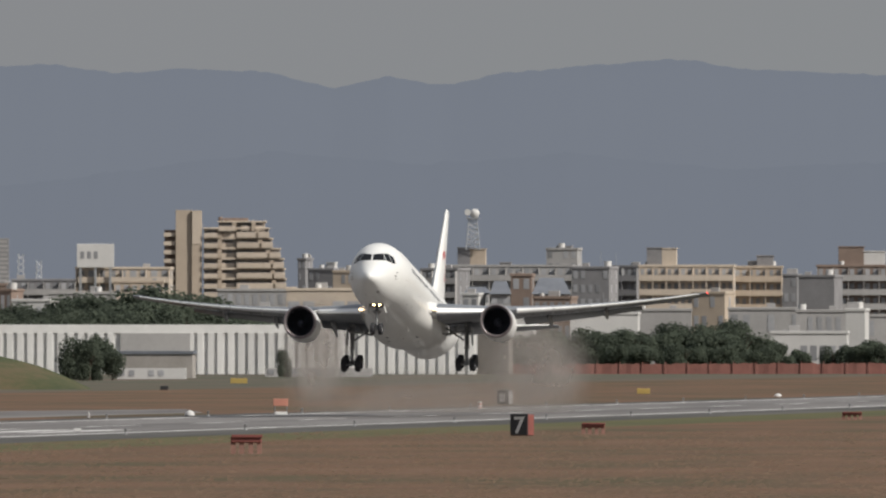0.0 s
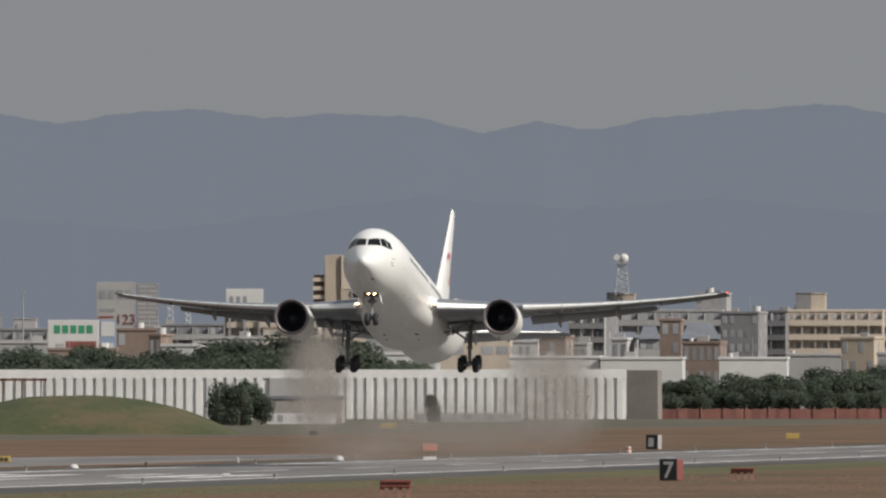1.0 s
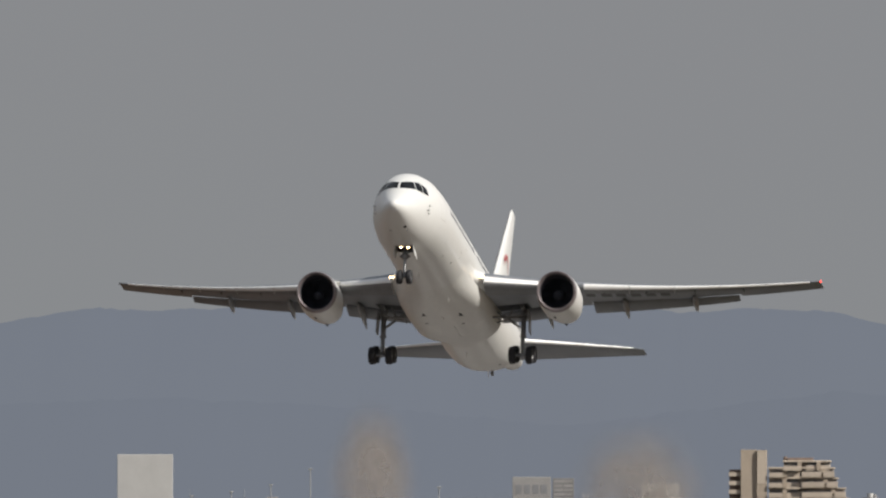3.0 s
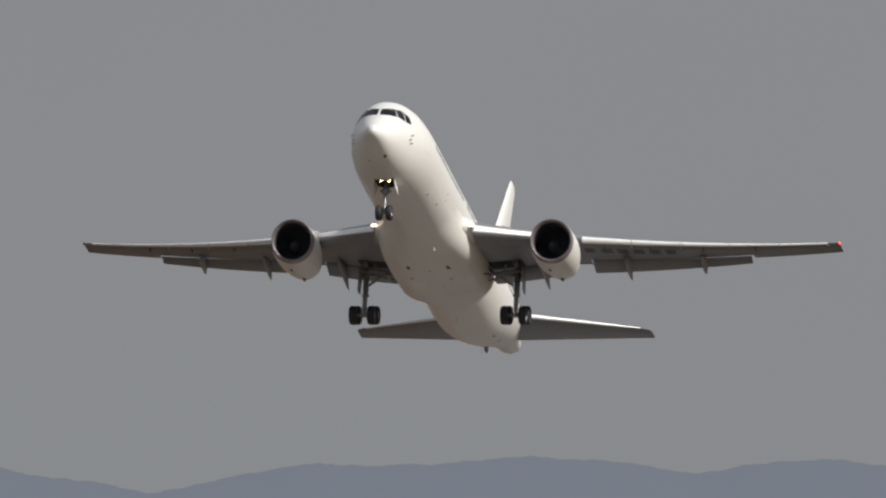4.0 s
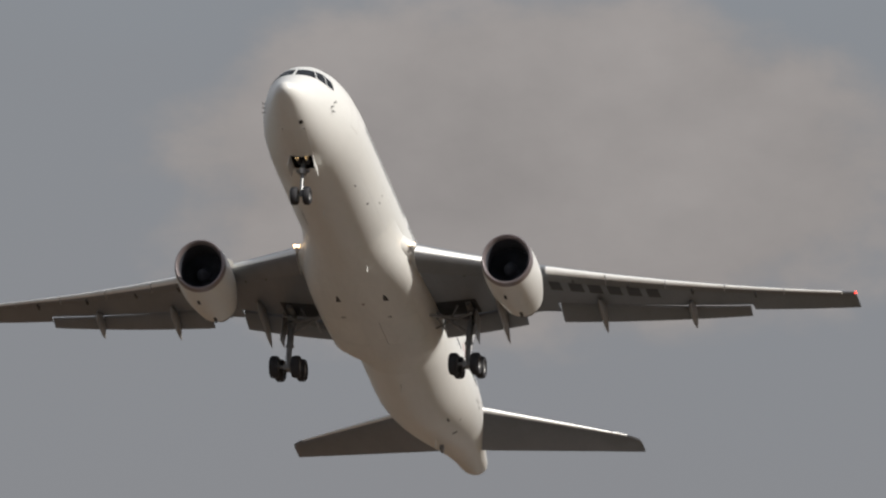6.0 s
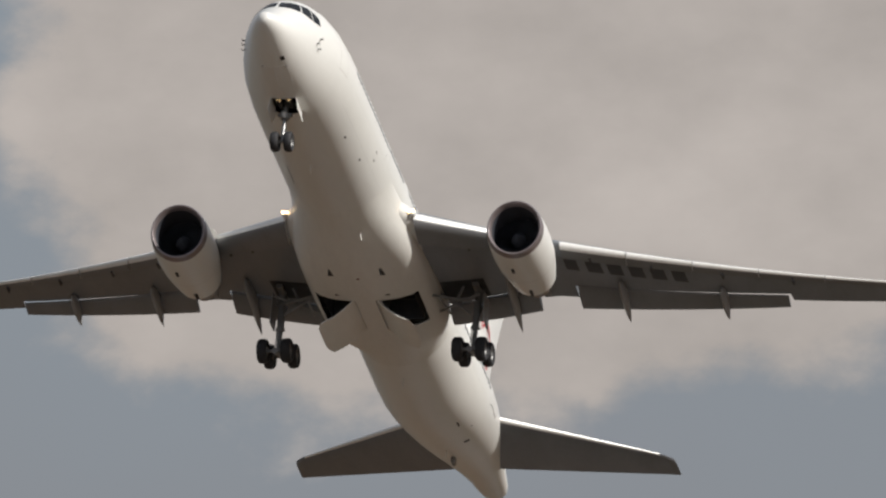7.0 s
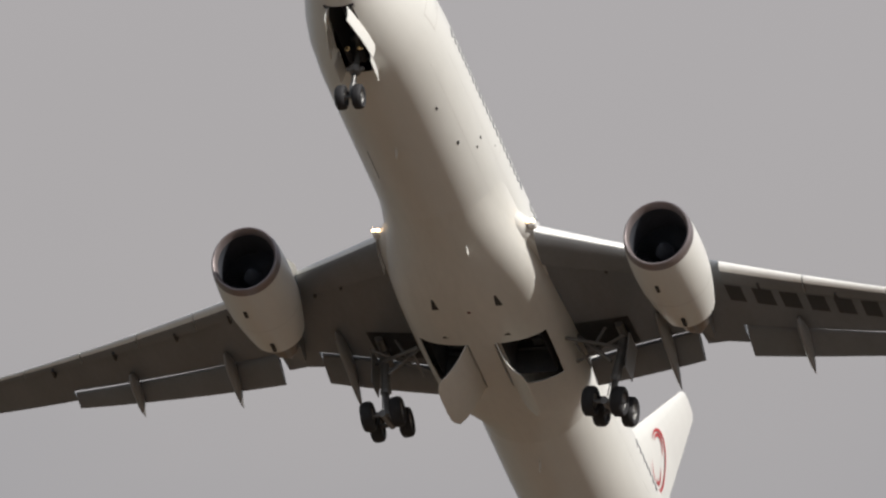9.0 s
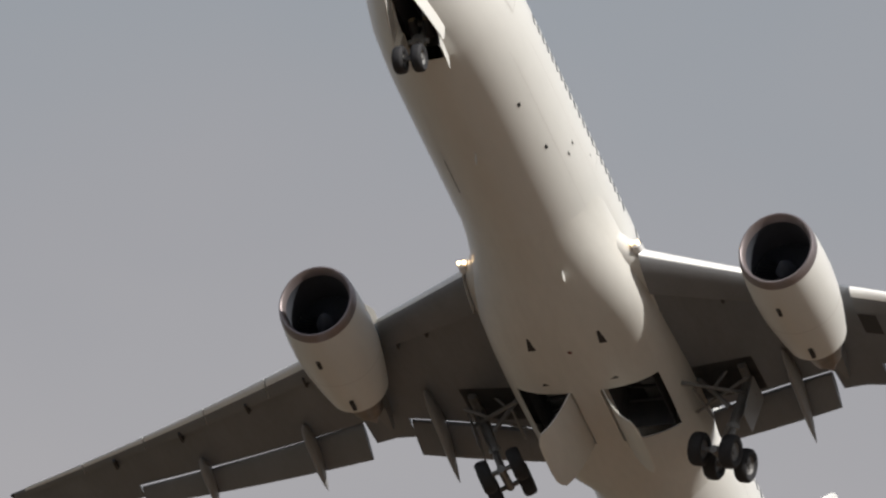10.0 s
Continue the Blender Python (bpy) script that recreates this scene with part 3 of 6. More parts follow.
    p = [o + Vector((x, r * math.cos(a), r * math.sin(a))) for x, r in ((-1.4, 1.38), (-3.0, 1.33), (-3.0, 1.72), (-2.4, 1.74))]
    n = Vector((0, -math.sin(a), math.cos(a))) * 0.02
    loft(bm, [[q + n for q in p], [q - n for q in p]])
    part("nacelle_strake", bm, WHITE, nac)
    bm = bmesh.new()
    spin(bm, [(-2.95, 1.362), (-2.98, 1.364), (-3.01, 1.352)], n=56, origin=o + Vector((0, 0, 0)))
    part("cowl_seam", bm, SEAM, nac)


build_engine(1), build_engine(-1)


# ---- tail ----
def slab_section(le, y, z, ch, th, vertical=False):
    up = []
    for i in range(9):
        f = (1 - math.cos(math.pi * i / 8)) / 2
        t = 5 * th * ch * (0.2969 * math.sqrt(f) - 0.126 * f - 0.3516 * f * f + 0.2843 * f ** 3 - 0.1015 * f ** 4)
        up.append((f * ch, t))
    pts = up[::-1] + [(x, -t) for x, t in up[1:]]
    return [(-(le + x), y + (t if vertical else 0), z + (0 if vertical else t)) for x, t in pts]


def build_tail():
    bm = bmesh.new()
    loft(bm, [slab_section(le, 0, z, ch, th, True) for le, z, ch, th in ((38.2, 2.25, 11.2, 0.05), (40.6, 2.75, 9.0, 0.09), (41.9, 3.6, 7.8, 0.105), (45.1, 6.6, 5.1, 0.115), (50.0, 11.3, 2.1, 0.12), (50.4, 11.58, 1.6, 0.07))])
    fin = part("tail_fin", bm, WHITE, plane, "white fin with a thin red ring emblem")
    # ring emblem of plain strokes, on both faces
    for side in (1, -1):
        for r0, r1, a0, a1, dx, dz in ((1.12, 1.30, -150, 170, 0, 0), (0.62, 0.76, 20, 170, -0.2, 0.25), (0.36, 0.52, -120, 60, 0.1, -0.5)):
            bm = bmesh.new()
            g = []
            for i in range(29):
                a = radians(a0 + (a1 - a0) * i / 28)
                taper = math.sin(math.pi * i / 28) ** 0.5
                mid, hw = (r0 + r1) / 2, (r1 - r0) / 2 * taper + 0.005
                row = []
                for r in (mid - hw, mid + hw):
                    s, z = 47.35 + dx + r * math.cos(a), 6.35 + dz + r * math.sin(a)
                    le = float(np.interp(z, [2.75, 3.6, 6.6, 11.3], [40.6, 41.9, 45.1, 50.0]))
                    ch = float(np.interp(z, [2.75, 3.6, 6.6, 11.3], [9.0, 7.8, 5.1, 2.1]))
                    f = min(0.98, max(0.01, (s - le) / ch))
                    t = 5 * 0.116 * ch * (0.2969 * math.sqrt(f) - 0.126 * f - 0.3516 * f * f + 0.2843 * f ** 3 - 0.1015 * f ** 4)
                    row.append(bm.verts.new((-s, side * (t + 0.03), z)))
                g.append(row)
            for i in range(28):
                bm.faces.new((g[i][0], g[i + 1][0], g[i + 1][1], g[i][1]))
            part("emblem_stroke", bm, RED, fin, "red painted stroke")
    for side in (1, -1):
        bm = bmesh.new()
        loft(bm, [slab_section(le, side * y, z, ch, th) for le, y, z, ch, th in ((43.5, 0.6, 0.80, 6.0, 0.11), (44.4, 1.7, 0.94, 5.5, 0.11), (50.2, 8.9, 1.82, 2.1, 0.10), (50.7, 9.3, 1.87, 1.75, 0.08), (51.1, 9.37, 1.88, 1.3, 0.03))])
        st = part("tailplane", bm, WINGGREY, plane, "grey tailplane with a bright leading edge")
        bm = bmesh.new()
        loft(bm, [[p for p in slab_section(le - 0.015, side * y, z, ch * 0.16, th * 3.1)] for le, y, z, ch, th in ((44.55, 1.9, 0.965, 5.4, 0.11), (50.08, 8.75, 1.80, 2.15, 0.10))])
        part("tailplane_leading_edge", bm, SLAT, st, "bright metal edge")
    bm = bmesh.new()
    spin(bm, [(-53.6, 0.14), (-53.8, 0.13), (-53.8, 0.09), (-53.5, 0.08)], n=16, origin=(0, 0, 1.56))
    part("auxiliary_exhaust", bm, HOT, plane)


build_tail()


# ---- landing gear ----
def wheel_mesh(r, w):
    bm = bmesh.new()
    h = w / 2
    spin(bm, [(-h * 0.72, r * 0.52), (-h, r * 0.70), (-h * 0.98, r * 0.86), (-h * 0.72, r * 0.97), (-h * 0.3, r), (h * 0.3, r), (h * 0.72, r * 0.97), (h * 0.98, r * 0.86), (h, r * 0.70), (h * 0.72, r * 0.52)], "y", 28)
    spin(bm, [(-h * 0.72, r * 0.52), (-h * 0.45, r * 0.46), (-h * 0.5, r * 0.2), (-h * 0.75, r * 0.16), (-h * 0.75, 0.001)], "y", 20, mi=1)
    spin(bm, [(h * 0.72, r * 0.52), (h * 0.45, r * 0.46), (h * 0.5, r * 0.2), (h * 0.75, r * 0.16), (h * 0.75, 0.001)], "y", 20, mi=1)
    return bm


def build_main_gear(side):
    """The leg turns inwards about a fore-and-aft hinge under the wing."""
    hinge = Vector((-27.4, side * 4.72, -1.36))
    bm = bmesh.new()
    rod(bm, (0.9, 0, 0.1), (-0.9, 0, 0.1), 0.16, n=14)
    rod(bm, (0, 0, 0.2), (-0.05, 0, -1.75), 0.19, 0.17, 18)
    rod(bm, (0, 0, -1.7), (-0.05, 0, -1.85), 0.22, 0.22, 18)
    leg = part("main_gear_leg", bm, STEEL, plane, "grey-enamelled gear leg")
    leg.location = hinge
    bm = bmesh.new()
    rod(bm, (-0.05, 0, -1.8), (-0.08, 0, -3.0), 0.125, n=18)
    part("oleo_piston", bm, CHROME, leg, "polished piston")
    bm = bmesh.new()
    for a, b, r in (((0.25, -side * 0.2, -1.2), (0.5, -side * 1.9, -0.1), 0.085), ((0.4, -side * 1.0, -0.72), (0.6, -side * 0.6, 0.1), 0.06), ((-0.2, 0, -1.3), (-1.0, 0, -0.1), 0.07)):
        rod(bm, a, b, r, n=10)
    part("side_brace", bm, STEEL, leg)
    bm = bmesh.new()
    rod(bm, (-0.05, 0, -1.75), (-0.42, 0, -2.3), 0.06, n=8)
    rod(bm, (-0.42, 0, -2.3), (-0.1, 0, -2.9), 0.06, n=8)
    rod(bm, (0.18, 0.08 * side, -0.3), (0.2, 0.1 * side, -2.8), 0.025, n=6)
    rod(bm, (0.14, -0.1 * side, -0.3), (0.16, -0.12 * side, -2.7), 0.02, n=6)
    part("torque_link", bm, STEEL, leg)
    bm = bmesh.new()
    c = Vector((-0.08, 0, -3.02))
    tilt = radians(-17)
    fwd = Vector((math.cos(tilt), 0, math.sin(tilt)))
    rod(bm, c + fwd * 0.85, c - fwd * 0.85, 0.14, n=14)
    for d in (0.71, -0.71):
        rod(bm, c + fwd * d + Vector((0, -0.62, 0)), c + fwd * d + Vector((0, 0.62, 0)), 0.085, n=12)
    part("bogie_beam", bm, STEEL, leg)
    wheel = None
    for d in (0.71, -0.71):
        for y in (-0.57, 0.57):
            if wheel is None:
                wheel = part("main_wheel", wheel_mesh(0.585, 0.46), (RUBBER, STEEL), leg, "black tyre on a grey hub")
                o = wheel
            else:
                o = new("main_wheel", wheel.data)
                o.parent = leg
                tagged(o, "black tyre on a grey hub")
            o.location = c + fwd * d + Vector((0, y, 0))
    # narrow strut door and the outboard wing door
    bm = bmesh.new()
    loft(bm, [[(0.55, side * 0.34, -0.05), (-0.75, side * 0.34, -0.05), (-0.62, side * 0.42, -1.55), (0.38, side * 0.42, -1.55)],
              [(0.55, side * 0.38, -0.05), (-0.75, side * 0.38, -0.05), (-0.62, side * 0.46, -1.55), (0.38, side * 0.46, -1.55)]])
    part("leg_door", bm, CANOE, leg, "pale grey door fixed to the leg")
    # dark sheet under the wing, painting the shade of the opening round the hinge
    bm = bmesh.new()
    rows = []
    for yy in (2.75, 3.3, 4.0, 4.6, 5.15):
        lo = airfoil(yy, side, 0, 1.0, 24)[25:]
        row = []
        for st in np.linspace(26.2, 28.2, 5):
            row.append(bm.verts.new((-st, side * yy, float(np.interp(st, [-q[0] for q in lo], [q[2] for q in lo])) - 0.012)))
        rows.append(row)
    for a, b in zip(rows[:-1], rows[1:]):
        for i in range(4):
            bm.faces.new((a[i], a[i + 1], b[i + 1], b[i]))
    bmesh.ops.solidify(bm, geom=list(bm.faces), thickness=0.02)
    part("leg_well_shade_sheet", bm, WELL, plane, smooth=False)
    bm = bmesh.new()
    for a, b, r in (((-25.9, side * 2.9, -2.2), (-27.5, side * 5.0, -1.8), 0.07), ((-27.7, side * 2.9, -2.1), (-26.5, side * 5.0, -1.8), 0.06), ((-26.3, side * 3.2, -2.2), (-28.2, side * 3.3, -2.0), 0.05)):
        rod(bm, a, b, r, n=8)
    part("retraction_strut", bm, STEEL, plane)
    # big door hinged on the keel
    pivot = Vector((-26.27, side * 0.56, -3.07))
    bm = bmesh.new()
    rings = []
    ws = (0.50, 0.75, 1.0, 1.25, 1.5, 1.7, 1.95, 2.2, 2.4, 2.56)
    for x in (1.64, 1.5, 1.2, 0.7, 0.18, -0.34, -0.84, -1.14, -1.28):
        trim = 1.0 - 0.10 * abs((x - 0.18) / 1.46) ** 6
        skin = []
        for w in ws:
            w = 0.5 + (w - 0.5) * trim
            skin.append((x, side * (w - 0.56), -1.25 + (-3.08 + 1.25) * (1 - (w / 3.02) ** (2 / 0.75)) ** 0.375 + 3.07 - 0.008))
        rings.append(skin + [(p[0], p[1], p[2] + 0.05) for p in reversed(skin)])
    loft(bm, rings)
    door = part("main_gear_door", bm, BELLY, plane, "curved cream-white gear door")
    door.location = pivot
    return leg, hinge, door, pivot


def build_nose_gear():
    hinge = Vector((-6.5, 0, -1.42))
    bm = bmesh.new()
    rod(bm, (0, -0.42, 0.0), (0, 0.42, 0.0), 0.1, n=12)
    rod(bm, (0, 0, 0.1), (0.12, 0, -1.55), 0.14, 0.12, 16)
    rod(bm, (0.12, 0, -1.42), (0.13, 0, -1.6), 0.16, 0.26, 16)
    rod(bm, (0.13, 0, -1.6), (0.14, 0, -1.82), 0.26, 0.2, 16)
    rod(bm, (0.13, -0.34, -1.62), (0.13, 0.34, -1.62), 0.09, n=10)
    leg = part("nose_gear_leg", bm, STEEL, plane, "grey-enamelled nose gear leg")
    leg.location = hinge
    bm = bmesh.new()
    rod(bm, (0.13, 0, -1.7), (0.2, 0, -3.02), 0.085, n=16)
    part("oleo_piston", bm, CHROME, leg, "polished piston")
    bm = bmesh.new()
    rod(bm, (0.2, -0.44, -3.03), (0.2, 0.44, -3.03), 0.07, n=12)
    rod(bm, (0.1, 0.0, -1.75), (-0.22, 0, -2.3), 0.05, n=8)
    rod(bm, (-0.22, 0, -2.3), (0.14, 0, -2.9), 0.05, n=8)
    rod(bm, (0.1, 0.0, -0.9), (1.5, 0.0, 0.3), 0.055, n=8)
    rod(bm, (0.0, -0.36, -1.02), (0.0, 0.36, -1.02), 0.05, n=8)
    part("drag_strut", bm, STEEL, leg)
    wheel = part("nose_wheel", wheel_mesh(0.47, 0.36), (RUBBER, STEEL), leg, "black tyre on a grey hub")
    wheel.location = (0.2, 0.32, -3.03)
    o = new("nose_wheel", wheel.data)
    o.parent, o.location = leg, (0.2, -0.32, -3.03)
    tagged(o, "black tyre on a grey hub")
    for y in (-0.24, 0.24):
        bm = bmesh.new()
        spin(bm, [(0.56, 0.125), (0.56, 0.14), (-0.1, 0.14), (-0.14, 0.001), (-0.05, 0.001), (0.0, 0.12), (0.56, 0.125)], n=18, origin=(0.12, y, -1.08))
        part("lamp_housing", bm, RUBBER, leg, "black lamp shroud")
        bm = bmesh.new()
        spin(bm, [(0.06, 0.001), (0.05, 0.07), (0.03, 0.115), (0.0, 0.001)], n=18, origin=(0.12, y, -1.08))
        part("taxi_lamp", bm, LAMP, leg, "glowing warm lamp")
    doors = []
    for side in (1, -1):
        # aft doors stand open beside the leg
        bm = bmesh.new()
        loft(bm, [[(-5.7, side * 0.58, -2.44), (-6.95, side * 0.58, -2.55), (-6.9, side * 0.70, -3.16), (-5.8, side * 0.70, -3.06)],
                  [(-5.7, side * 0.61, -2.44), (-6.95, side * 0.61, -2.55), (-6.9, side * 0.73, -3.16), (-5.8, side * 0.73, -3.06)]])
        part("aft_gear_door", bm, WHITE, plane, "small white door standing open")
        # forward doors swing down about their outer edges
        pv = Vector((-4.5, side * 0.63, hull_point(4.5, 180 - 20.7).z))
        bm = bmesh.new()
        rings = []
        for s in np.linspace(NOSE_BAY[0] - 0.04, NOSE_BAY[1] + 0.03, 9):
            row = []
            for y in (0.0, 0.16, 0.32, 0.48, 0.63):
                hw, zt, zb = hull(s)
                z = (zt + zb) / 2 - (zt - zb) / 2 * math.sqrt(1 - (y / hw) ** 2)
                row.append(Vector((-s, side * (y + 0.004), z - 0.010)) - pv)
            rings.append(row + [p + Vector((0, 0, 0.035)) for p in reversed(row)])
        loft(bm, rings)
        d = part("forward_gear_door", bm, WHITE, plane, "white nose-gear door")
        d.location = pv
        doors.append((d, pv, side))
    return leg, hinge, doors


port_gear, starboard_gear = build_main_gear(1), build_main_gear(-1)
nose_gear = build_nose_gear()


# ---- airfield ground ----
AXIS, LEVEL = 784.0, 603.4     # bearings and elevations below count in units of 1/33000 rad


def sight(b, e, d):
    """The place at bearing b and elevation e, d metres down the first line of sight."""
    return Vector(((b - AXIS) * d / 33000, d, EYE + (LEVEL - e) * d / 33000))


def ground_spot(b, e):
    """Where the line of sight (b, e) meets the airfield."""
    d = EYE * 33000 / (e - LEVEL)
    return Vector(((b - AXIS) * d / 33000, d, 0))


ALONG, ACROSS = Vector((math.sin(HEAD), math.cos(HEAD), 0)), Vector((-math.cos(HEAD), math.sin(HEAD), 0))


def field_material(name, cols, rough=0.95, big=(0.05, 0.006), small=(0.16, 0.035), bump=0.25):
    """Mown grass or paving: bands drawn out along the runway, patches and fine grain."""
    m = bpy.data.materials.new(name)
    m.use_nodes = True
    nt = m.node_tree
    N, L = nt.nodes.new, nt.links.new
    b = nt.nodes["Principled BSDF"]
    b.inputs["Roughness"].default_value = rough
    b.inputs["Specular IOR Level"].default_value = 0.2
    co, rot = N("ShaderNodeTexCoord"), N("ShaderNodeMapping")
    rot.inputs["Rotation"].default_value = (0, 0, HEAD)
    L(co.outputs["Object"], rot.inputs[0])
    tex = []
    for (sx, sy), det in ((big, 6), (small, 5), ((small[0] * 6, small[1] * 8), 4)):
        mp, n = N("ShaderNodeMapping"), N("ShaderNodeTexNoise")
        mp.inputs["Scale"].default_value = (sx, sy, 0.2)
        n.inputs["Scale"].default_value, n.inputs["Detail"].default_value, n.inputs["Roughness"].default_value = 1.0, det, 0.6
        L(rot.outputs[0], mp.inputs[0]), L(mp.outputs[0], n.inputs[0])
        tex.append(n)
    m1, m2 = N("ShaderNodeMath"), N("ShaderNodeMath")
    m1.operation = m2.operation = "MULTIPLY_ADD"
    m1.inputs[1].default_value, m2.inputs[1].default_value = 0.45, 0.22
    L(tex[1].outputs[0], m1.inputs[0]), L(tex[0].outputs[0], m1.inputs[2])
    L(tex[2].outputs[0], m2.inputs[0]), L(m1.outputs[0], m2.inputs[2])
    ramp = N("ShaderNodeValToRGB")
    ramp.color_ramp.elements[0].position, ramp.color_ramp.elements[1].position = 0.70, 0.98
    ramp.color_ramp.elements[0].color, ramp.color_ramp.elements[1].color = (*cols[0], 1), (*cols[-1], 1)
    for k, c in enumerate(cols[1:-1]):
        e = ramp.color_ramp.elements.new(0.70 + 0.28 * (k + 1) / (len(cols) - 1))
        e.color = (*c, 1)
    L(m2.outputs[0], ramp.inputs[0])
    L(ramp.outputs[0], b.inputs["Base Color"])
    bp = N("ShaderNodeBump")
    bp.inputs["Strength"].default_value, bp.inputs["Distance"].default_value = bump, 0.3
    L(m2.outputs[0], bp.inputs["Height"])
    L(bp.outputs[0], b.inputs["Normal"])
    return m


GRASS = field_material("dry_autumn_grass", [(0.066, 0.069, 0.048), (0.080, 0.076, 0.054), (0.092, 0.078, 0.058), (0.108, 0.084, 0.064)])
DRY = field_material("dry_brown_grass", [(0.068, 0.056, 0.029), (0.096, 0.063, 0.038), (0.122, 0.069, 0.041), (0.134, 0.081, 0.051)], big=(0.04, 0.02))
VERGE = field_material("green_verge_grass", [(0.070, 0.070, 0.032), (0.090, 0.084, 0.038), (0.104, 0.082, 0.042)])
MOUND = field_material("mound_grass", [(0.042, 0.054, 0.024), (0.062, 0.066, 0.03), (0.095, 0.075, 0.042)], big=(0.08, 0.05), small=(1.0, 0.7))
PAVE = field_material("worn_runway_concrete", [(0.098, 0.092, 0.088), (0.15, 0.141, 0.135), (0.20, 0.19, 0.184)], 0.75, big=(0.10, 0.004), small=(0.8, 0.03), bump=0.15)
SHOULDER = field_material("asphalt_shoulder", [(0.052, 0.05, 0.048), (0.07, 0.067, 0.062), (0.09, 0.086, 0.078)], 0.85, big=(0.12, 0.006), small=(0.9, 0.05), bump=0.15)
LINE = field_material("worn_white_line", [(0.30, 0.29, 0.28), (0.55, 0.54, 0.52), (0.70, 0.69, 0.67)], 0.7, big=(0.6, 0.05), small=(2.0, 0.4), bump=0.1)


def strip(name, material, a0, a1, c0, c1, z, label, category, n=24):
    """A flat strip beside the runway's line, from a0 to a1 along it and c0 to c1 across it, 3 cm thick."""
    bm = bmesh.new()
    rows = []
    for i in range(n + 1):
        a = a0 + (a1 - a0) * i / n
        rows.append([ALONG * a + ACROSS * c + Vector((0, 0, h)) for c, h in ((c0, -0.05), (c0, z), (c1, z), (c1, -0.05))])
    loft(bm, rows, closed=False)
    return tagged(part(name, bm, material, None, smooth=False), label, category, kind="structure")


bm = bmesh.new()
xs, ys = np.concatenate([[-5000, -1500, -500], np.linspace(-200, 200, 21), [500, 1500, 5000]]), np.concatenate([[-5000, -1000, 0], np.linspace(400, 4980, 60)])
grid = [[bm.verts.new((x, y, 0)) for x in xs] for y in ys]
for r0, r1 in zip(grid[:-1], grid[1:]):
    for i in range(len(xs) - 1):
        bm.faces.new((r0[i], r0[i + 1], r1[i + 1], r1[i]))
tagged(part("ground", bm, GRASS, None, smooth=False), "dry brown and olive airfield grass, cut short", "grass ground", kind="structure")
runway = strip("runway", PAVE, -400, 4200, 171.5, 203.5, 0.03, "pale grey worn concrete runway", "runway")
strip("runway_shoulder", SHOULDER, -400, 4200, 162.5, 171.45, 0.02, "dark asphalt shoulder beside the runway", "shoulder")
strip("runway_shoulder", SHOULDER, -400, 4200, 203.55, 209.0, 0.02, "dark asphalt shoulder beside the runway", "shoulder")
strip("grass_field", DRY, -400, 4200, -120.0, 150.45, 0.008, "dry reddish-brown grass field before the runway", "grass field", 60)
strip("grass_field", DRY, -400, 4200, 209.05, 320.0, 0.008, "dry reddish-brown grass field beyond the runway", "grass field", 60)
strip("grass_verge", VERGE, -400, 4200, 150.5, 162.4, 0.012, "olive-green grass verge beside the runway's shoulder", "grass verge")
for c in (172.6, 202.0):
    strip("edge_line", LINE, -400, 4200, c, c + 0.95, 0.034, "worn white edge line painted on the runway", "runway marking", 40)
for k in range(60):
    a = -300 + k * 60
    strip("centre_line_dash", LINE, a, a + 30, 187.1, 187.7, 0.035, "worn white dash on the runway's middle", "runway marking", 1)
for k, (a, c) in enumerate(((1235, 178), (1235, 181.5), (1235, 192), (1235, 196))):
    strip("touchdown_bar", LINE, a, a + 45, c, c + 1.8, 0.036, "worn white touchdown bar on the runway", "runway marking", 2)
# taxiway that joins on the far side
bm = bmesh.new()
c = [ground_spot(b, e) + Vector((0, 0, 0.028)) for b, e in ((-420, 752), (360, 731), (330, 725), (-420, 733))]
bm.faces.new([bm.verts.new(p) for p in c])
g = bmesh.ops.extrude_face_region(bm, geom=list(bm.faces))
bmesh.ops.translate(bm, verts=[v for v in g["geom"] if isinstance(v, bmesh.types.BMVert)], vec=(0, 0, -0.08))
tagged(part("taxiway", bm, PAVE, None, smooth=False), "grey concrete taxiway joining the runway", "taxiway", kind="structure")

# ---- materials of the town and the field ----
CREAM = mat("cream_render", (0.47, 0.40, 0.325), 0.85, var=0.12, scale=0.15, rand=0.06)
OCHRE = mat("ochre_tile", (0.385, 0.318, 0.25), 0.8, var=0.12, scale=0.2)
PALE = mat("pale_grey_render", (0.306, 0.297, 0.289), 0.85, var=0.14, scale=0.15, rand=0.08)
OFFWHITE = mat("off_white_panel", (0.493, 0.484, 0.468), 0.7, var=0.08, scale=0.2, rand=0.05)
GREYB = mat("grey_concrete", (0.20, 0.196, 0.20), 0.9, var=0.18, scale=0.2, rand=0.12)
BROWNB = mat("brown_tile", (0.21, 0.155, 0.125), 0.8, var=0.15, scale=0.3, rand=0.1)
SLATE = mat("dark_blue_slate", (0.13, 0.14, 0.16), 0.7, var=0.2, scale=0.4)
PANE = mat("town_window_glass", (0.27, 0.272, 0.28), 0.35, var=0.2, scale=0.3, rand=0.3)
# paints in the shade of the tower's balcony recesses; also a plain shed tone
SHADE = mat("recess_shade_and_shed_tone", (0.33, 0.305, 0.28), 0.9, var=0.2, scale=0.3, rand=0.2)
RUST = mat("rust_brown_steel", (0.12, 0.055, 0.04), 0.8, 0.2, var=0.3, scale=0.6)
ORANGE = mat("orange_safety_net", (0.20, 0.085, 0.068), 0.85, var=0.25, scale=0.25)
REDP = mat("faded_red_paint", (0.19, 0.058, 0.047), 0.6, var=0.25, scale=1.5)
PINK = mat("faded_orange_board", (0.44, 0.19, 0.135), 0.6, var=0.12, scale=1.2)
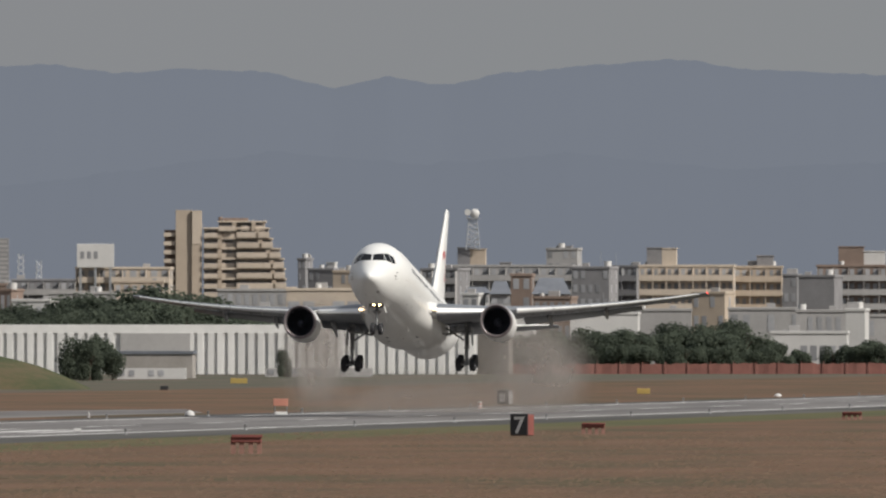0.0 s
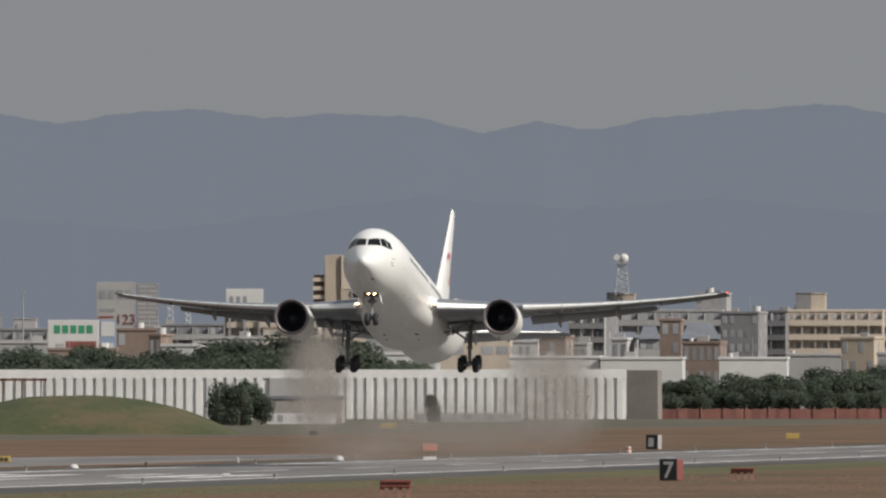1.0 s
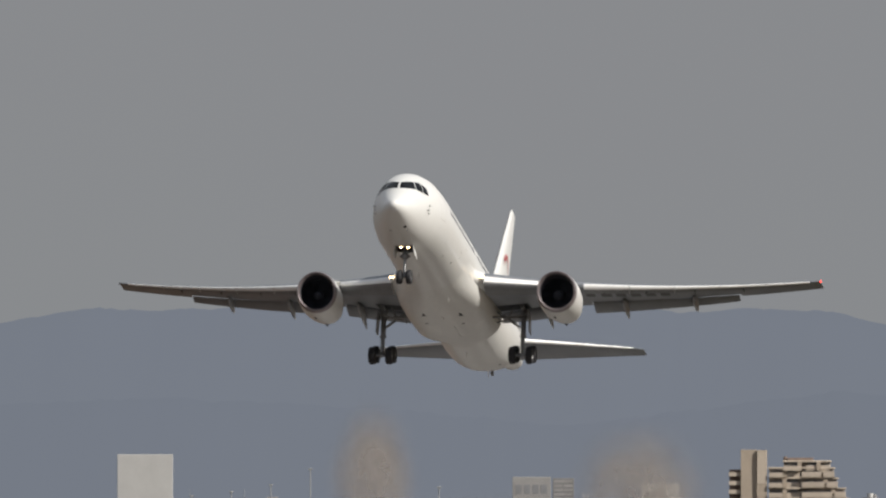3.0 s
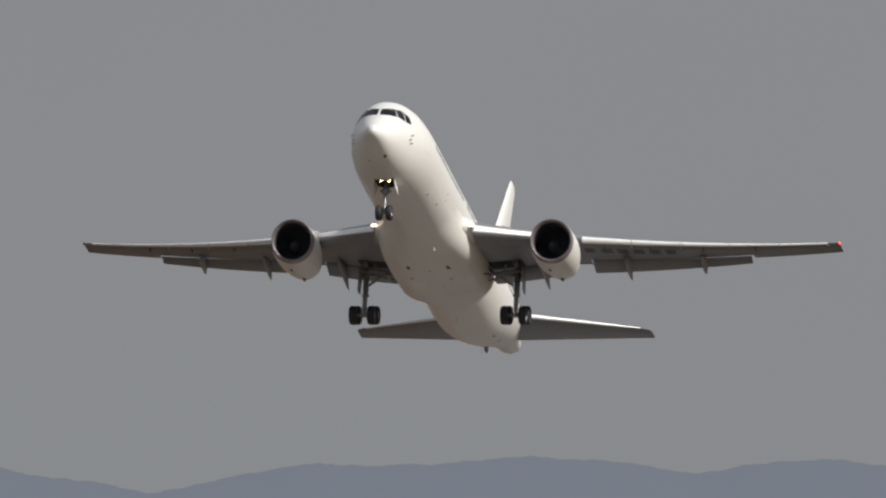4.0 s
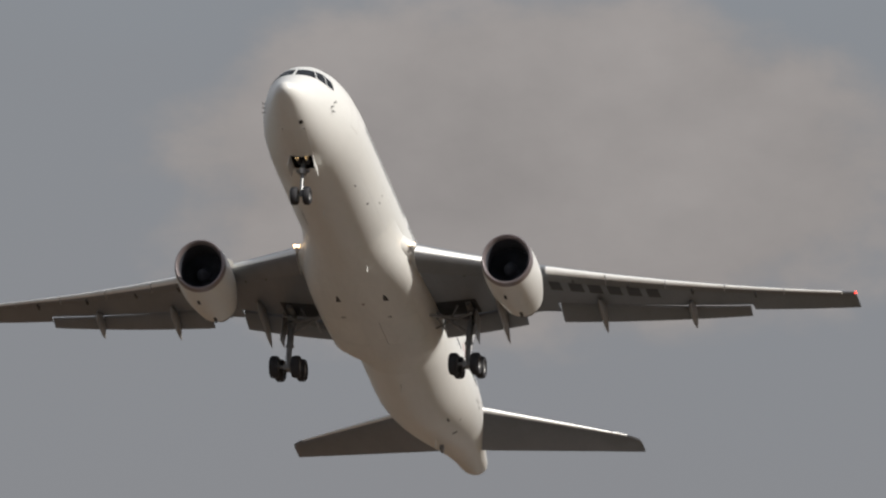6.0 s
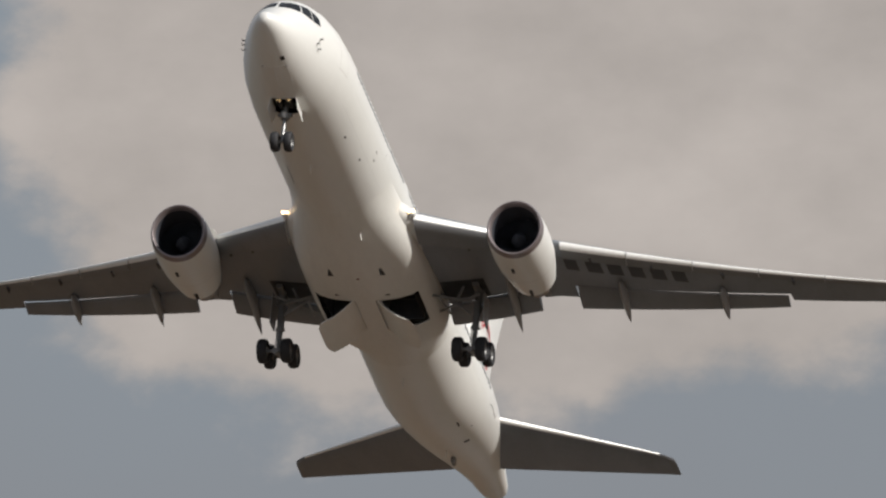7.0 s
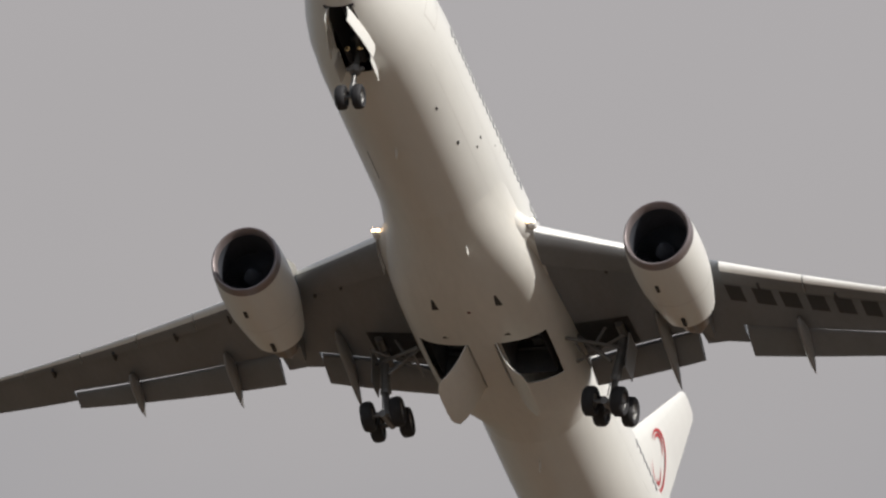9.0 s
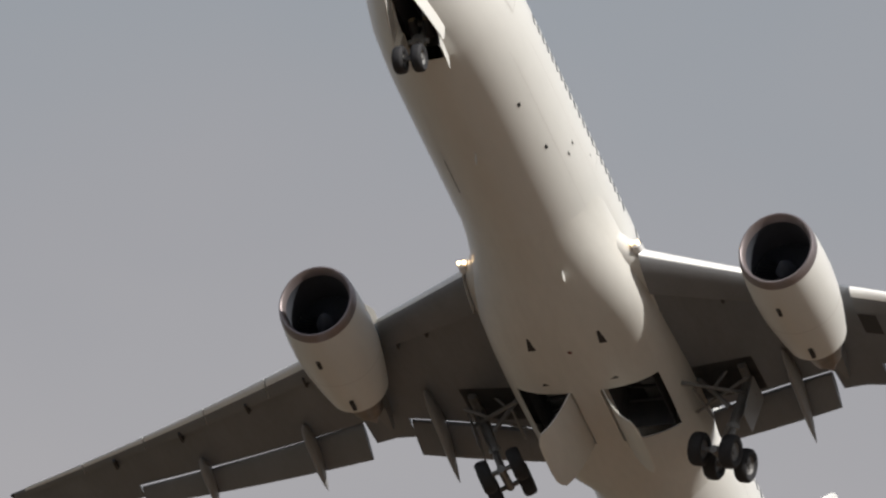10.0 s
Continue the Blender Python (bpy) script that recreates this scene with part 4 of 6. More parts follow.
YELLOW = mat("yellow_board", (0.36, 0.26, 0.075), 0.6, var=0.12, scale=1.2)
LATTICE = mat("galvanised_steel", (0.36, 0.37, 0.38), 0.5, 0.5, var=0.15, scale=0.5)
BARK = mat("bark", (0.075, 0.055, 0.04), 0.95, var=0.3, scale=2, bump=0.4)
def foliage(m):
    """Lets some light through the leaves."""
    nt = m.node_tree
    b, out = nt.nodes["Principled BSDF"], nt.nodes["Material Output"]
    tr, mx = nt.nodes.new("ShaderNodeBsdfTranslucent"), nt.nodes.new("ShaderNodeMixShader")
    nt.links.new(b.inputs["Base Color"].links[0].from_socket, tr.inputs[0])
    mx.inputs[0].default_value = 0.5
    nt.links.new(b.outputs[0], mx.inputs[1])
    nt.links.new(tr.outputs[0], mx.inputs[2])
    nt.links.new(mx.outputs[0], out.inputs[0])
    return m


LEAF = mat("dark_foliage", (0.095, 0.116, 0.088), 0.95, var=0.25, scale=0.3, rand=0.15, col2=(0.12, 0.142, 0.104))
LEAF.node_tree.nodes["Principled BSDF"].inputs["Specular IOR Level"].default_value = 0.1
BLUEP = mat("blue_sign_panel", (0.22, 0.28, 0.37), 0.6, var=0.1, scale=0.3)
GREENP = mat("green_sign_ink", (0.03, 0.22, 0.11), 0.6, var=0.08, scale=0.5)
INK = mat("sign_ink_red_brown", (0.20, 0.06, 0.05), 0.6, var=0.15, scale=0.5)
GREYINK = mat("sign_ink_grey", (0.22, 0.22, 0.23), 0.7, var=0.15, scale=0.5)


# distance haze is painted in: a nearly black base that emits blue-grey
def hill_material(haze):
    m = mat("forest_ridge_haze_glow", (0.006, 0.007, 0.008), 1.0, var=0.1, scale=0.02, detail=8)
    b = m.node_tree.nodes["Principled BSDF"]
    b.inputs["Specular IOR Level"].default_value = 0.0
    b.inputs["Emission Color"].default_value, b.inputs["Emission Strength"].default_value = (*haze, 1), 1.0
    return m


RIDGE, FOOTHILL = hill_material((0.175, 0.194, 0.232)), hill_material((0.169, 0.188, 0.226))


def build_ridge(name, pts, d, depth, rough, label, material):
    """A range of hills: a crest that follows pts (bearing, elevation) with slopes before and behind it."""
    bm = bmesh.new()
    bs = np.arange(-3200, 3601, 11.0)
    xp, yp = [p[0] for p in pts], [p[1] for p in pts]
    rows = []
    for f in (0.0, 0.15, 0.35, 0.6, 0.8, 1.0, 1.2):
        row = []
        for b in bs:
            top = sight(b, float(np.interp(b, xp, yp)), d)
            jag = noise.fractal((b / 45.0, f * 2.2, rough), 0.8, 2.1, 6) * rough + (0.6 * rough * noise.noise((b / 16.0, 7, 4.4)) if f == 1.0 else 0)
            k = math.sin(min(f, 1) * math.pi / 2) if f <= 1 else 0.8
            z = max(0, top.z) * (k + 0.03 * math.sin(f * math.pi) * noise.noise((b / 150.0, f * 3, 1.7))) + (jag if f > 0.1 else 0)
            row.append((top.x, d - depth * (1 - f), z if f > 0 else -1.0))
        rows.append(row)
    vs = [[bm.verts.new(p) for p in r] for r in rows]
    for a, b in zip(vs[:-1], vs[1:]):
        for i in range(len(a) - 1):
            bm.faces.new((a[i], a[i + 1], b[i + 1], b[i]))
    return tagged(part(name, bm, material, None), label, "mountains", kind="structure")


CREST = [(-3200, 150), (-2300, 120), (-1700, 140), (-1397, 124), (-1330, 140), (-1200, 158), (-1115, 174), (-1000, 148), (-850, 122), (-730, 126), (-600, 120), (-450, 108), (-300, 116), (-148, 140), (-60, 122), (62, 114),
         (110, 114), (200, 131), (290, 124), (450, 125), (520, 140), (590, 157), (690, 134), (790, 152), (890, 128), (1000, 122), (1090, 114), (1180, 104), (1250, 110), (1310, 122), (1400, 127), (1568, 133), (1900, 150), (2600, 120), (3600, 160)]
build_ridge("backdrop", CREST, 4900, 150, 0.5, "mountain range behind the town, its blue-grey haze painted as a glow", RIDGE)
LOW = [(-3200, 300), (-1200, 300), (-700, 280), (-300, 300), (0, 330), (250, 300), (480, 270), (760, 290), (1000, 272), (1300, 300), (1600, 285), (2400, 320), (3600, 300)]
build_ridge("backdrop", LOW, 4740, 70, 0.6, "wooded foothills behind the town, their blue-grey haze painted as a glow", FOOTHILL)


# ---- grass mounds ----
def build_mound(b, e, wide, high, deep, label, skew=0.0):
    p = ground_spot(b, e)
    bm = bmesh.new()
    nx, ny = 48, 16
    g = []
    for j in range(ny + 1):
        row = []
        for i in range(nx + 1):
            u, v = 2 * i / nx - 1, 2 * j / ny - 1
            h = max(0, (1 - abs(u - skew * (1 - u * u)) ** 2.4)) * max(0, 1 - v * v) ** 0.8
            z = high * h + 0.25 * h * noise.noise((u * 5, v * 3, b))
            row.append(bm.verts.new((p.x + u * wide / 2, p.y + deep / 2 + v * deep / 2, z - 0.06)))
        g.append(row)
    for a, c in zip(g[:-1], g[1:]):
        for i in range(nx):
            bm.faces.new((a[i], a[i + 1], c[i + 1], c[i]))
    tagged(part("grass_mound", bm, MOUND, None), label, "mound", kind="structure")


build_mound(-140, 690, 42, 5.0, 60, "green and brown grass mound beside the runway")
build_mound(-560, 702, 32, 4.6, 50, "green grass mound before the barrier")


BARRIER = mat("barrier_white_panel", (0.60, 0.592, 0.572), 0.7, var=0.1, scale=0.2, rand=0.08)
BACKING = mat("weathered_white_sheet", (0.64, 0.63, 0.61), 0.75, var=0.12, scale=0.12)


# ---- white barrier along the far boundary ----
def build_barrier():
    d = 3440.0
    x0, x1 = sight(-1250, 0, d).x, sight(845, 0, d).x
    pitch = 1.85
    n = int((x1 - x0) / pitch)
    top = EYE + (LEVEL - 575) * d / 33000
    wall = empty("boundary_barrier", "long white slatted noise barrier", "barrier", kind="structure")
    bm = bmesh.new()
    box(bm, x0, x1, d, d + 0.15, 0, top - 0.5)
    part("barrier_backing", bm, BACKING, wall, smooth=False)
    bm = bmesh.new()
    box(bm, x0, x1, d - 0.3, d + 0.3, top - 1.6, top, 0.05)
    part("barrier_cap", bm, BARRIER, wall, smooth=False)
    bm = bmesh.new()
    box(bm, -0.58, 0.58, -0.2, 0, 0, top - 1.55, 0.04)
    post = part("barrier_post", bm, BARRIER, wall, smooth=False)
    first = True
    for k in range(n):
        x = x0 + (k + 0.5) * pitch
        b = AXIS + x * 33000 / d
        if 214 < b < 338 or b > 838:
            continue
        o = post
        if not first:
            o = new("barrier_post", post.data)
            o.parent = wall
        o.location = (x + random.uniform(-0.1, 0.1), d - 0.15, 0)
        first = False
    bm = bmesh.new()
    a, c = sight(214, 0, d).x, sight(338, 0, d).x
    box(bm, a, c, d - 0.5, d - 0.1, 0, top - 1.55, 0.05)
    part("barrier_panel", bm, PALE, wall, "plain grey-white panel", smooth=False)


build_barrier()


# ---- trees ----
def crown_mesh(rx, rz, seed, count=420):
    """Clumps of small leaves scattered through lobes, with gaps."""
    rng = random.Random(seed)
    lobes = []
    for k in range(9):
        a = rng.uniform(0, 2 * math.pi)
        r = rng.uniform(0.15, 0.62) * rx
        lobes.append((Vector((r * math.cos(a), r * math.sin(a), rng.uniform(-0.55, 0.5) * rz)), rng.uniform(0.38, 0.58)))
    vs, fs = [], []
    for k in range(count * 9):
        c, s = lobes[rng.randrange(9)]
        d = Vector((rng.gauss(0, 1), rng.gauss(0, 1), rng.gauss(0, 1))).normalized() * (rng.random() ** 0.4)
        p = c + Vector((d.x * s * rx, d.y * s * rx, d.z * s * rz))
        w = rng.uniform(0.17, 0.38)
        n = (d + Vector((rng.uniform(-0.7, 0.7), rng.uniform(-0.7, 0.7), rng.uniform(-0.2, 0.9)))).normalized()
        t = n.orthogonal().normalized()
        u = n.cross(t)
        a = rng.uniform(0, 6.28)
        t, u = t * math.cos(a) + u * math.sin(a), u * math.cos(a) - t * math.sin(a)
        i = len(vs)
        vs += [p - t * w, p + u * w * 0.55 + n * 0.08, p + t * w, p - u * w * 0.55 + n * 0.05]
        fs += [(i, i + 1, i + 2), (i, i + 2, i + 3)]
    me = bpy.data.meshes.new("crown")
    me.from_pydata([tuple(v) for v in vs], [], fs)
    me.materials.append(LEAF)
    return me


foliage(LEAF)
CROWNS = [crown_mesh(4.6, 4.0, 11), crown_mesh(4.2, 4.3, 23), crown_mesh(5.2, 3.8, 37), crown_mesh(3.9, 4.1, 51)]


def trunk_mesh(seed):
    rng = random.Random(seed)
    bm = bmesh.new()
    rod(bm, (0, 0, -0.1), (0.1, 0, 3.2), 0.26, 0.16, 8)
    for k in range(5):
        a = rng.uniform(0, 6.28)
        rod(bm, (0.1, 0, 2.2 + 0.3 * k), (1.6 * math.cos(a), 1.6 * math.sin(a), 4.4 + 0.4 * k), 0.13, 0.04, 6)
    me = bpy.data.meshes.new("trunk")
    bm.to_mesh(me)
    bm.free()
    me.materials.append(BARK)
    return me


TRUNK = trunk_mesh(5)


def tree(x, y, height, k, label="dark green leafy tree behind the barrier", group="boundary trees", wide=1.0):
    t = empty("tree", label, "tree", group)
    s = height / 8.2
    t.location, t.scale, t.rotation_euler = (x, y, 0), (s * wide, s * wide, s), (0, 0, k * 2.399)
    a = new("trunk", TRUNK)
    b = new("crown", CROWNS[k % 4])
    a.parent = b.parent = t
    b.location = (0, 0, 4.3)
    if wide < 0.9:
        b.location, b.scale = (0, 0, 3.7), (1.1, 1.1, 1.15)
    return t


def tree_belt(b0, b1, d, step, tops, label, group):
    rng = random.Random(int(b0 + 5000))
    b, k = b0, 0
    while b < b1:
        e = float(np.interp(b, [p[0] for p in tops], [p[1] for p in tops])) + rng.uniform(-3, 6)
        dd = d + rng.uniform(-12, 12) + (k % 2) * 14
        p = sight(b, e, dd)
        tree(p.x, p.y, p.z, k, label, group, rng.uniform(0.9, 1.25))
        b += step * rng.uniform(0.7, 1.25)
        k += 1


tree_belt(-1050, 440, 3530, 30, [(-1050, 545), (-760, 545), (-560, 532), (-430, 515), (-330, 520), (-200, 535), (-40, 528), (40, 545), (120, 528), (180, 510), (300, 507), (380, 518), (440, 548)], "dark green leafy tree behind the white barrier", "trees behind the barrier")
tree_belt(-1050, 420, 3500, 42, [(-1050, 558), (-330, 545), (-100, 552), (120, 540), (300, 530), (420, 556)], "dark green leafy tree behind the white barrier", "trees behind the barrier")
tree_belt(905, 1375, 3560, 26, [(905, 600), (940, 582), (1000, 575), (1100, 580), (1180, 572), (1260, 566), (1330, 570), (1375, 600)], "dark green leafy tree behind the orange netting", "trees behind the netting")
tree_belt(915, 1370, 3530, 36, [(905, 615), (1100, 600), (1370, 605)], "dark green leafy tree behind the orange netting", "trees behind the netting")
tree_belt(1385, 1445, 3560, 26, [(1385, 618), (1445, 612)], "low dark green tree behind the orange netting", "trees behind the netting")
tree_belt(1475, 1800, 3550, 28, [(1475, 608), (1540, 598), (1800, 590)], "dark green leafy tree behind the orange netting", "trees behind the netting")
for b, e, base, k in ((140, 590, 673, 0), (178, 583, 672, 1), (160, 600, 674, 3), (200, 612, 673, 2)):
    p = ground_spot(b, base)
    tree(p.x, p.y, EYE + (LEVEL - e) * p.y / 33000, k, "bushy green tree before the white barrier", "trees before the barrier", 0.8)
for b, e, base, k in ((505, 618, 668, 3), (318, 615, 668, 2)):
    p = ground_spot(b, base)
    tree(p.x, p.y, EYE + (LEVEL - e) * p.y / 33000, k, "small thin tree before the white barrier", "trees before the barrier", 0.6)


# ---- orange netting ----
def build_netting():
    d = 3470.0
    net = empty("safety_netting", "low orange safety netting on posts", "netting", kind="structure")
    x0, x1 = sight(858, 0, d).x, sight(1900, 0, d).x
    bm = bmesh.new()
    n = 120
    front, back = [], []
    for i in range(n + 1):
        x = x0 + (x1 - x0) * i / n
        h = 2.0 + 0.25 * noise.noise((i * 0.31, 0, 3)) + 0.15 * (i % 2) - 0.25 * (1 - i / n)
        y = d + 0.25 * noise.noise((i * 0.4, 2, 5))
        front.append([(x, y, -0.05), (x, y, h), (x, y + 0.05, h), (x, y + 0.05, -0.05)])
    loft(bm, front)
    part("net", bm, ORANGE, net, smooth=False)
    bm = bmesh.new()
    rod(bm, (0, 0, 0), (0, 0, 2.3), 0.08, n=6)
    post = part("post", bm, ORANGE, net)
    post.location = (x0, d - 0.2, 0)
    for i in range(1, 27):
        o = new("post", post.data)
        o.parent, o.location = net, (x0 + (x1 - x0) * i / 26, d - 0.2, 0)


build_netting()


def build_grass():
    """Tufts of dry grass on the nearest stretch of the field."""
    rng = np.random.default_rng(4)
    n = 14000
    d = 720 + 560 * rng.random(n) ** 1.3
    b = -450 + 2150 * rng.random(n)
    x = (b - AXIS) * d / 33000
    across = -x * math.cos(HEAD) + d * math.sin(HEAD)
    keep = (across < 161.5)
    x, d = x[keep], d[keep]
    n = len(x)
    clump = 0.5 + 0.5 * np.sin(x * 0.9 + 3 * np.sin(d * 0.05)) * np.sin(d * 0.11 + x * 0.2)
    h = (0.02 + 0.05 * rng.random(n)) * (0.4 + clump)
    w = 0.05 + 0.16 * rng.random(n)
    lean = rng.normal(0, 0.06, n)
    v = np.empty((n, 4, 3))
    v[:, 0] = np.stack([x - w, d, 0 * x - 0.01], 1)
    v[:, 1] = np.stack([x + w, d + 0.05, 0 * x - 0.01], 1)
    v[:, 2] = np.stack([x + w * 0.6 + lean, d + 0.1, h], 1)
    v[:, 3] = np.stack([x - w * 0.7 + lean, d + 0.05, h * 0.8], 1)
    me = bpy.data.meshes.new("grass")
    me.from_pydata(v.reshape(-1, 3).tolist(), [], np.arange(4 * n).reshape(n, 4).tolist())
    me.materials.append(BLADE)
    tagged(new("grass", me), "tufts of short dry brown-green grass", "grass", kind="stuff")


def blade_material():
    m = mat("dry_grass_blades", (0.080, 0.058, 0.034), 0.9, var=0.25, scale=0.08, col2=(0.124, 0.075, 0.048))
    nt = m.node_tree
    geo, hs, rg = nt.nodes.new("ShaderNodeNewGeometry"), nt.nodes.new("ShaderNodeHueSaturation"), nt.nodes.new("ShaderNodeMapRange")
    rg.inputs[3].default_value, rg.inputs[4].default_value = 0.85, 1.15
    nt.links.new(geo.outputs["Random Per Island"], rg.inputs[0])
    nt.links.new(rg.outputs[0], hs.inputs["Value"])
    b = nt.nodes["Principled BSDF"]
    src = b.inputs["Base Color"].links[0].from_socket
    nt.links.new(src, hs.inputs["Color"])
    nt.links.new(hs.outputs[0], b.inputs["Base Color"])
    return m


BLADE = blade_material()
build_grass()


# ---- the town ----
def block(b0, b1, top, d, floors, wall, label, depth=12.0, yaw=None, base=0.0, bays=0, balcony=None, roof=True, hut=None, category="building", group="town buildings", name="apartment_building", win=(0.55, 0.55)):
    """A flat-roofed house: body, parapet, windows in rows, balconies floor by floor, a hut on the roof."""
    p, q = sight(b0, top, d), sight(b1, top, d)
    w, h = q.x - p.x, p.z - base
    rng = random.Random(int(b0 * 7 + b1 * 3 + d))
    odd = random.Random(int(b0 * 5 + d))
    if yaw is None:
        yaw = -rng.uniform(5, 20) if b1 - b0 < 75 else -rng.uniform(0, 4)
    house = empty(name, label, category, group)
    house.location, house.rotation_euler = ((p.x + q.x) / 2, d, base), (0, 0, radians(yaw))
    bm = bmesh.new()
    box(bm, -w / 2, w / 2, 0, depth, 0, h)
    part("wall", bm, wall, house, smooth=False)
    if roof:
        bm = bmesh.new()
        box(bm, -w / 2 - 0.2, w / 2 + 0.2, -0.2, depth + 0.2, h - 0.15, h + 0.45, 0.05)
        part("roof", bm, wall if roof is True else roof, house, smooth=False)
    fh = h / max(floors, 1)
    if bays:
        bw = w / bays
        bm = bmesh.new()
        box(bm, -bw * win[0] / 2, bw * win[0] / 2, -0.06, 0.1, 0, fh * win[1])
        pane = part("window", bm, PANE, house, smooth=False)
        bm = bmesh.new()
        n2 = max(1, int(depth / 4.5))
        first = True
        for f in range(floors):
            for k in range(bays):
                if not first and not balcony and odd.random() < 0.28:
                    continue
                o = pane
                if not first:
                    o = new("window", pane.data)
                    o.parent = house
                o.location = (-w / 2 + bw * (k + 0.5), 0, f * fh + fh * 0.28)
                first = False
            for k in range(n2):
                o = new("window", pane.data)
                o.parent, o.rotation_euler = house, (0, 0, math.pi / 2)
                o.location = (w / 2, depth * (k + 0.5) / n2, f * fh + fh * 0.28)
        bm.free()
    if balcony:
        for f in range(1, floors):
            bm = bmesh.new()
            box(bm, -w / 2 + 0.1, w / 2 - 0.1, -1.35, -0.07, 0, 0.18)
            box(bm, -w / 2 + 0.1, w / 2 - 0.1, -1.42, -1.30, 0.0, fh * 0.42)
            o = part("balcony", bm, balcony, house, smooth=False)
            o.location = (0, 0, f * fh)
        nw = max(2, bays // 2)
        bm = bmesh.new()
        box(bm, -0.1, 0.1, -1.40, 0, 0, h - fh * 0.1)
        fin = part("partition", bm, balcony, house, smooth=False)
        fin.location.x = -w / 2 + 0.15
        for k in range(1, nw + 1):
            o = new("partition", fin.data)
            o.parent, o.location = house, (-w / 2 + 0.15 + (w - 0.3) * k / nw, 0, 0)
    if category == "building":
        for k in range(rng.randint(1, 4)):
            bm = bmesh.new()
            x, y, a = rng.uniform(-0.42, 0.42) * w, rng.uniform(1.5, 6), rng.uniform(0.5, 1.3)
            if k % 3 == 2:
                rod(bm, (x, y, h), (x, y, h + rng.uniform(2, 4.5)), 0.07, 0.04, 6)
                part("aerial", bm, LATTICE, house)
            elif k % 2:
                rod(bm, (x, y, h + 0.3), (x, y, h + 0.5 + a), a * 0.8, a * 0.8, 10)
                part("water_tank", bm, OFFWHITE, house)
            else:
                box(bm, x - a, x + a, y, y + a, h + 0.3, h + 0.4 + a, 0.05)
                part("roof_unit", bm, PALE, house, smooth=False)
    for hb0, hb1, ht, hm in hut or ():
        a, c = sight(hb0, ht, d), sight(hb1, ht, d)
        bm = bmesh.new()
        x0, x1 = a.x - house.location.x, c.x - house.location.x
        box(bm, x0, x1, 2, min(depth - 1, 2 + (x1 - x0)), h - 0.2, a.z - base, 0.06)
        box(bm, x0 - 0.15, x1 + 0.15, 1.85, min(depth - 1, 2 + (x1 - x0)) + 0.15, a.z - base, a.z - base + 0.25)
        part("roof_hut", bm, hm, house, smooth=False)
    return house


def terraced_tower():
    """Tall stair tower with a stepped block of flats beside it."""
    d = 4500.0
    k = d / 33000
    house = empty("apartment_tower", "tall cream terraced apartment tower with a stair shaft", "building", "town buildings")
    o = sight(400, 0, d).x
    house.location = (o, d, 0)
    X = lambda b: (b - AXIS) * k - o
    Z = lambda e: EYE + (LEVEL - e) * k
    bm = bmesh.new()
    box(bm, X(312), X(340), 0, 8, 0, Z(372), 0.05)
    box(bm, X(340.4), X(358), -0.6, 7.2, 0, Z(373), 0.05)
    part("stair_shaft", bm, OCHRE, house, smooth=False)
    # paler panel puts the sunlight on the shaft's right face into the colour
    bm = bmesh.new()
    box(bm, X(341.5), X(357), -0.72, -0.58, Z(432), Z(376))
    part("shaft_panel", bm, CREAM, house, "cream panel painting in the shaft's sunlit face", smooth=False)
    bm = bmesh.new()
    box(bm, X(292), X(311.6), 2, 9, 0, Z(407))
    part("side_wing", bm, BROWNB, house, smooth=False)
    for f in range(9):
        z = Z(412 + 15.5 * f)
        bm = bmesh.new()
        box(bm, X(291), X(311), 0.6, 2, z - 1.0, z, 0.03)
        part("balcony", bm, CREAM, house, smooth=False)
    steps = [(388, 470, 391), (362, 476, 403), (362, 482, 421), (362, 496, 439), (362, 502, 457), (362, 504, 475), (362, 506, 493), (362, 524, 508), (362, 526, 526), (362, 528, 544), (362, 528, 562), (362, 528, 580)]
    for f, (b0, b1, e) in enumerate(steps):
        z1, z0 = Z(e), Z(e + 18.2) if f < len(steps) - 1 else 0
        # balcony shade is put into the storey's darker wall colour
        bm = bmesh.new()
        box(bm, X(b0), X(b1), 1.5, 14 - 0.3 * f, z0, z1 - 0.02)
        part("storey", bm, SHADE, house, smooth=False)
        bm = bmesh.new()
        box(bm, X(b0) - 0.2, X(b1) + 0.3, -0.3, 14, z1 - 0.42, z1, 0.04)
        part("floor_slab", bm, CREAM, house, smooth=False)
        bays = ((b0, b0 + 24), (b0 + 32, b0 + 54), (b0 + 58, b1 - 22), (b1 - 18, b1 + 2)) if b1 - b0 > 95 else ((b0, b0 + 30), (b0 + 40, b1))
        for j, (c0, c1) in enumerate(bays):
            y = (-1.2, -0.2, -1.6, -0.9)[j]
            bm = bmesh.new()
            box(bm, X(c0), X(c1), y, y + 0.16, z0 + 0.1, z0 + 1.15 + 0.1 * j, 0.03)
            box(bm, X(c0), X(c1), y, 1.5, z0 + 0.0, z0 + 0.16)
            part("balcony", bm, CREAM, house, smooth=False)
            bm = bmesh.new()
            box(bm, X(c0) + 0.5, X(c1) - 0.5, 1.40, 1.52, z0 + 0.25, z1 - 0.5)
            part("window", bm, PANE, house, smooth=False)
        for c in (b0 + 28, b1 - 20):
            bm = bmesh.new()
            box(bm, X(c) - 0.5, X(c) + 0.5, -0.6, 1.5, z0, z1 - 0.4)
            part("pier", bm, OCHRE, house, smooth=False)
    bm = bmesh.new()
    box(bm, X(395), X(440), 3, 10, Z(391), Z(386), 0.05)
    rod(bm, (X(391), 4, Z(391)), (X(391), 4, Z(384)), 0.5, 0.5, 10)
    part("roof_hut", bm, BROWNB, house, smooth=False)


terraced_tower()
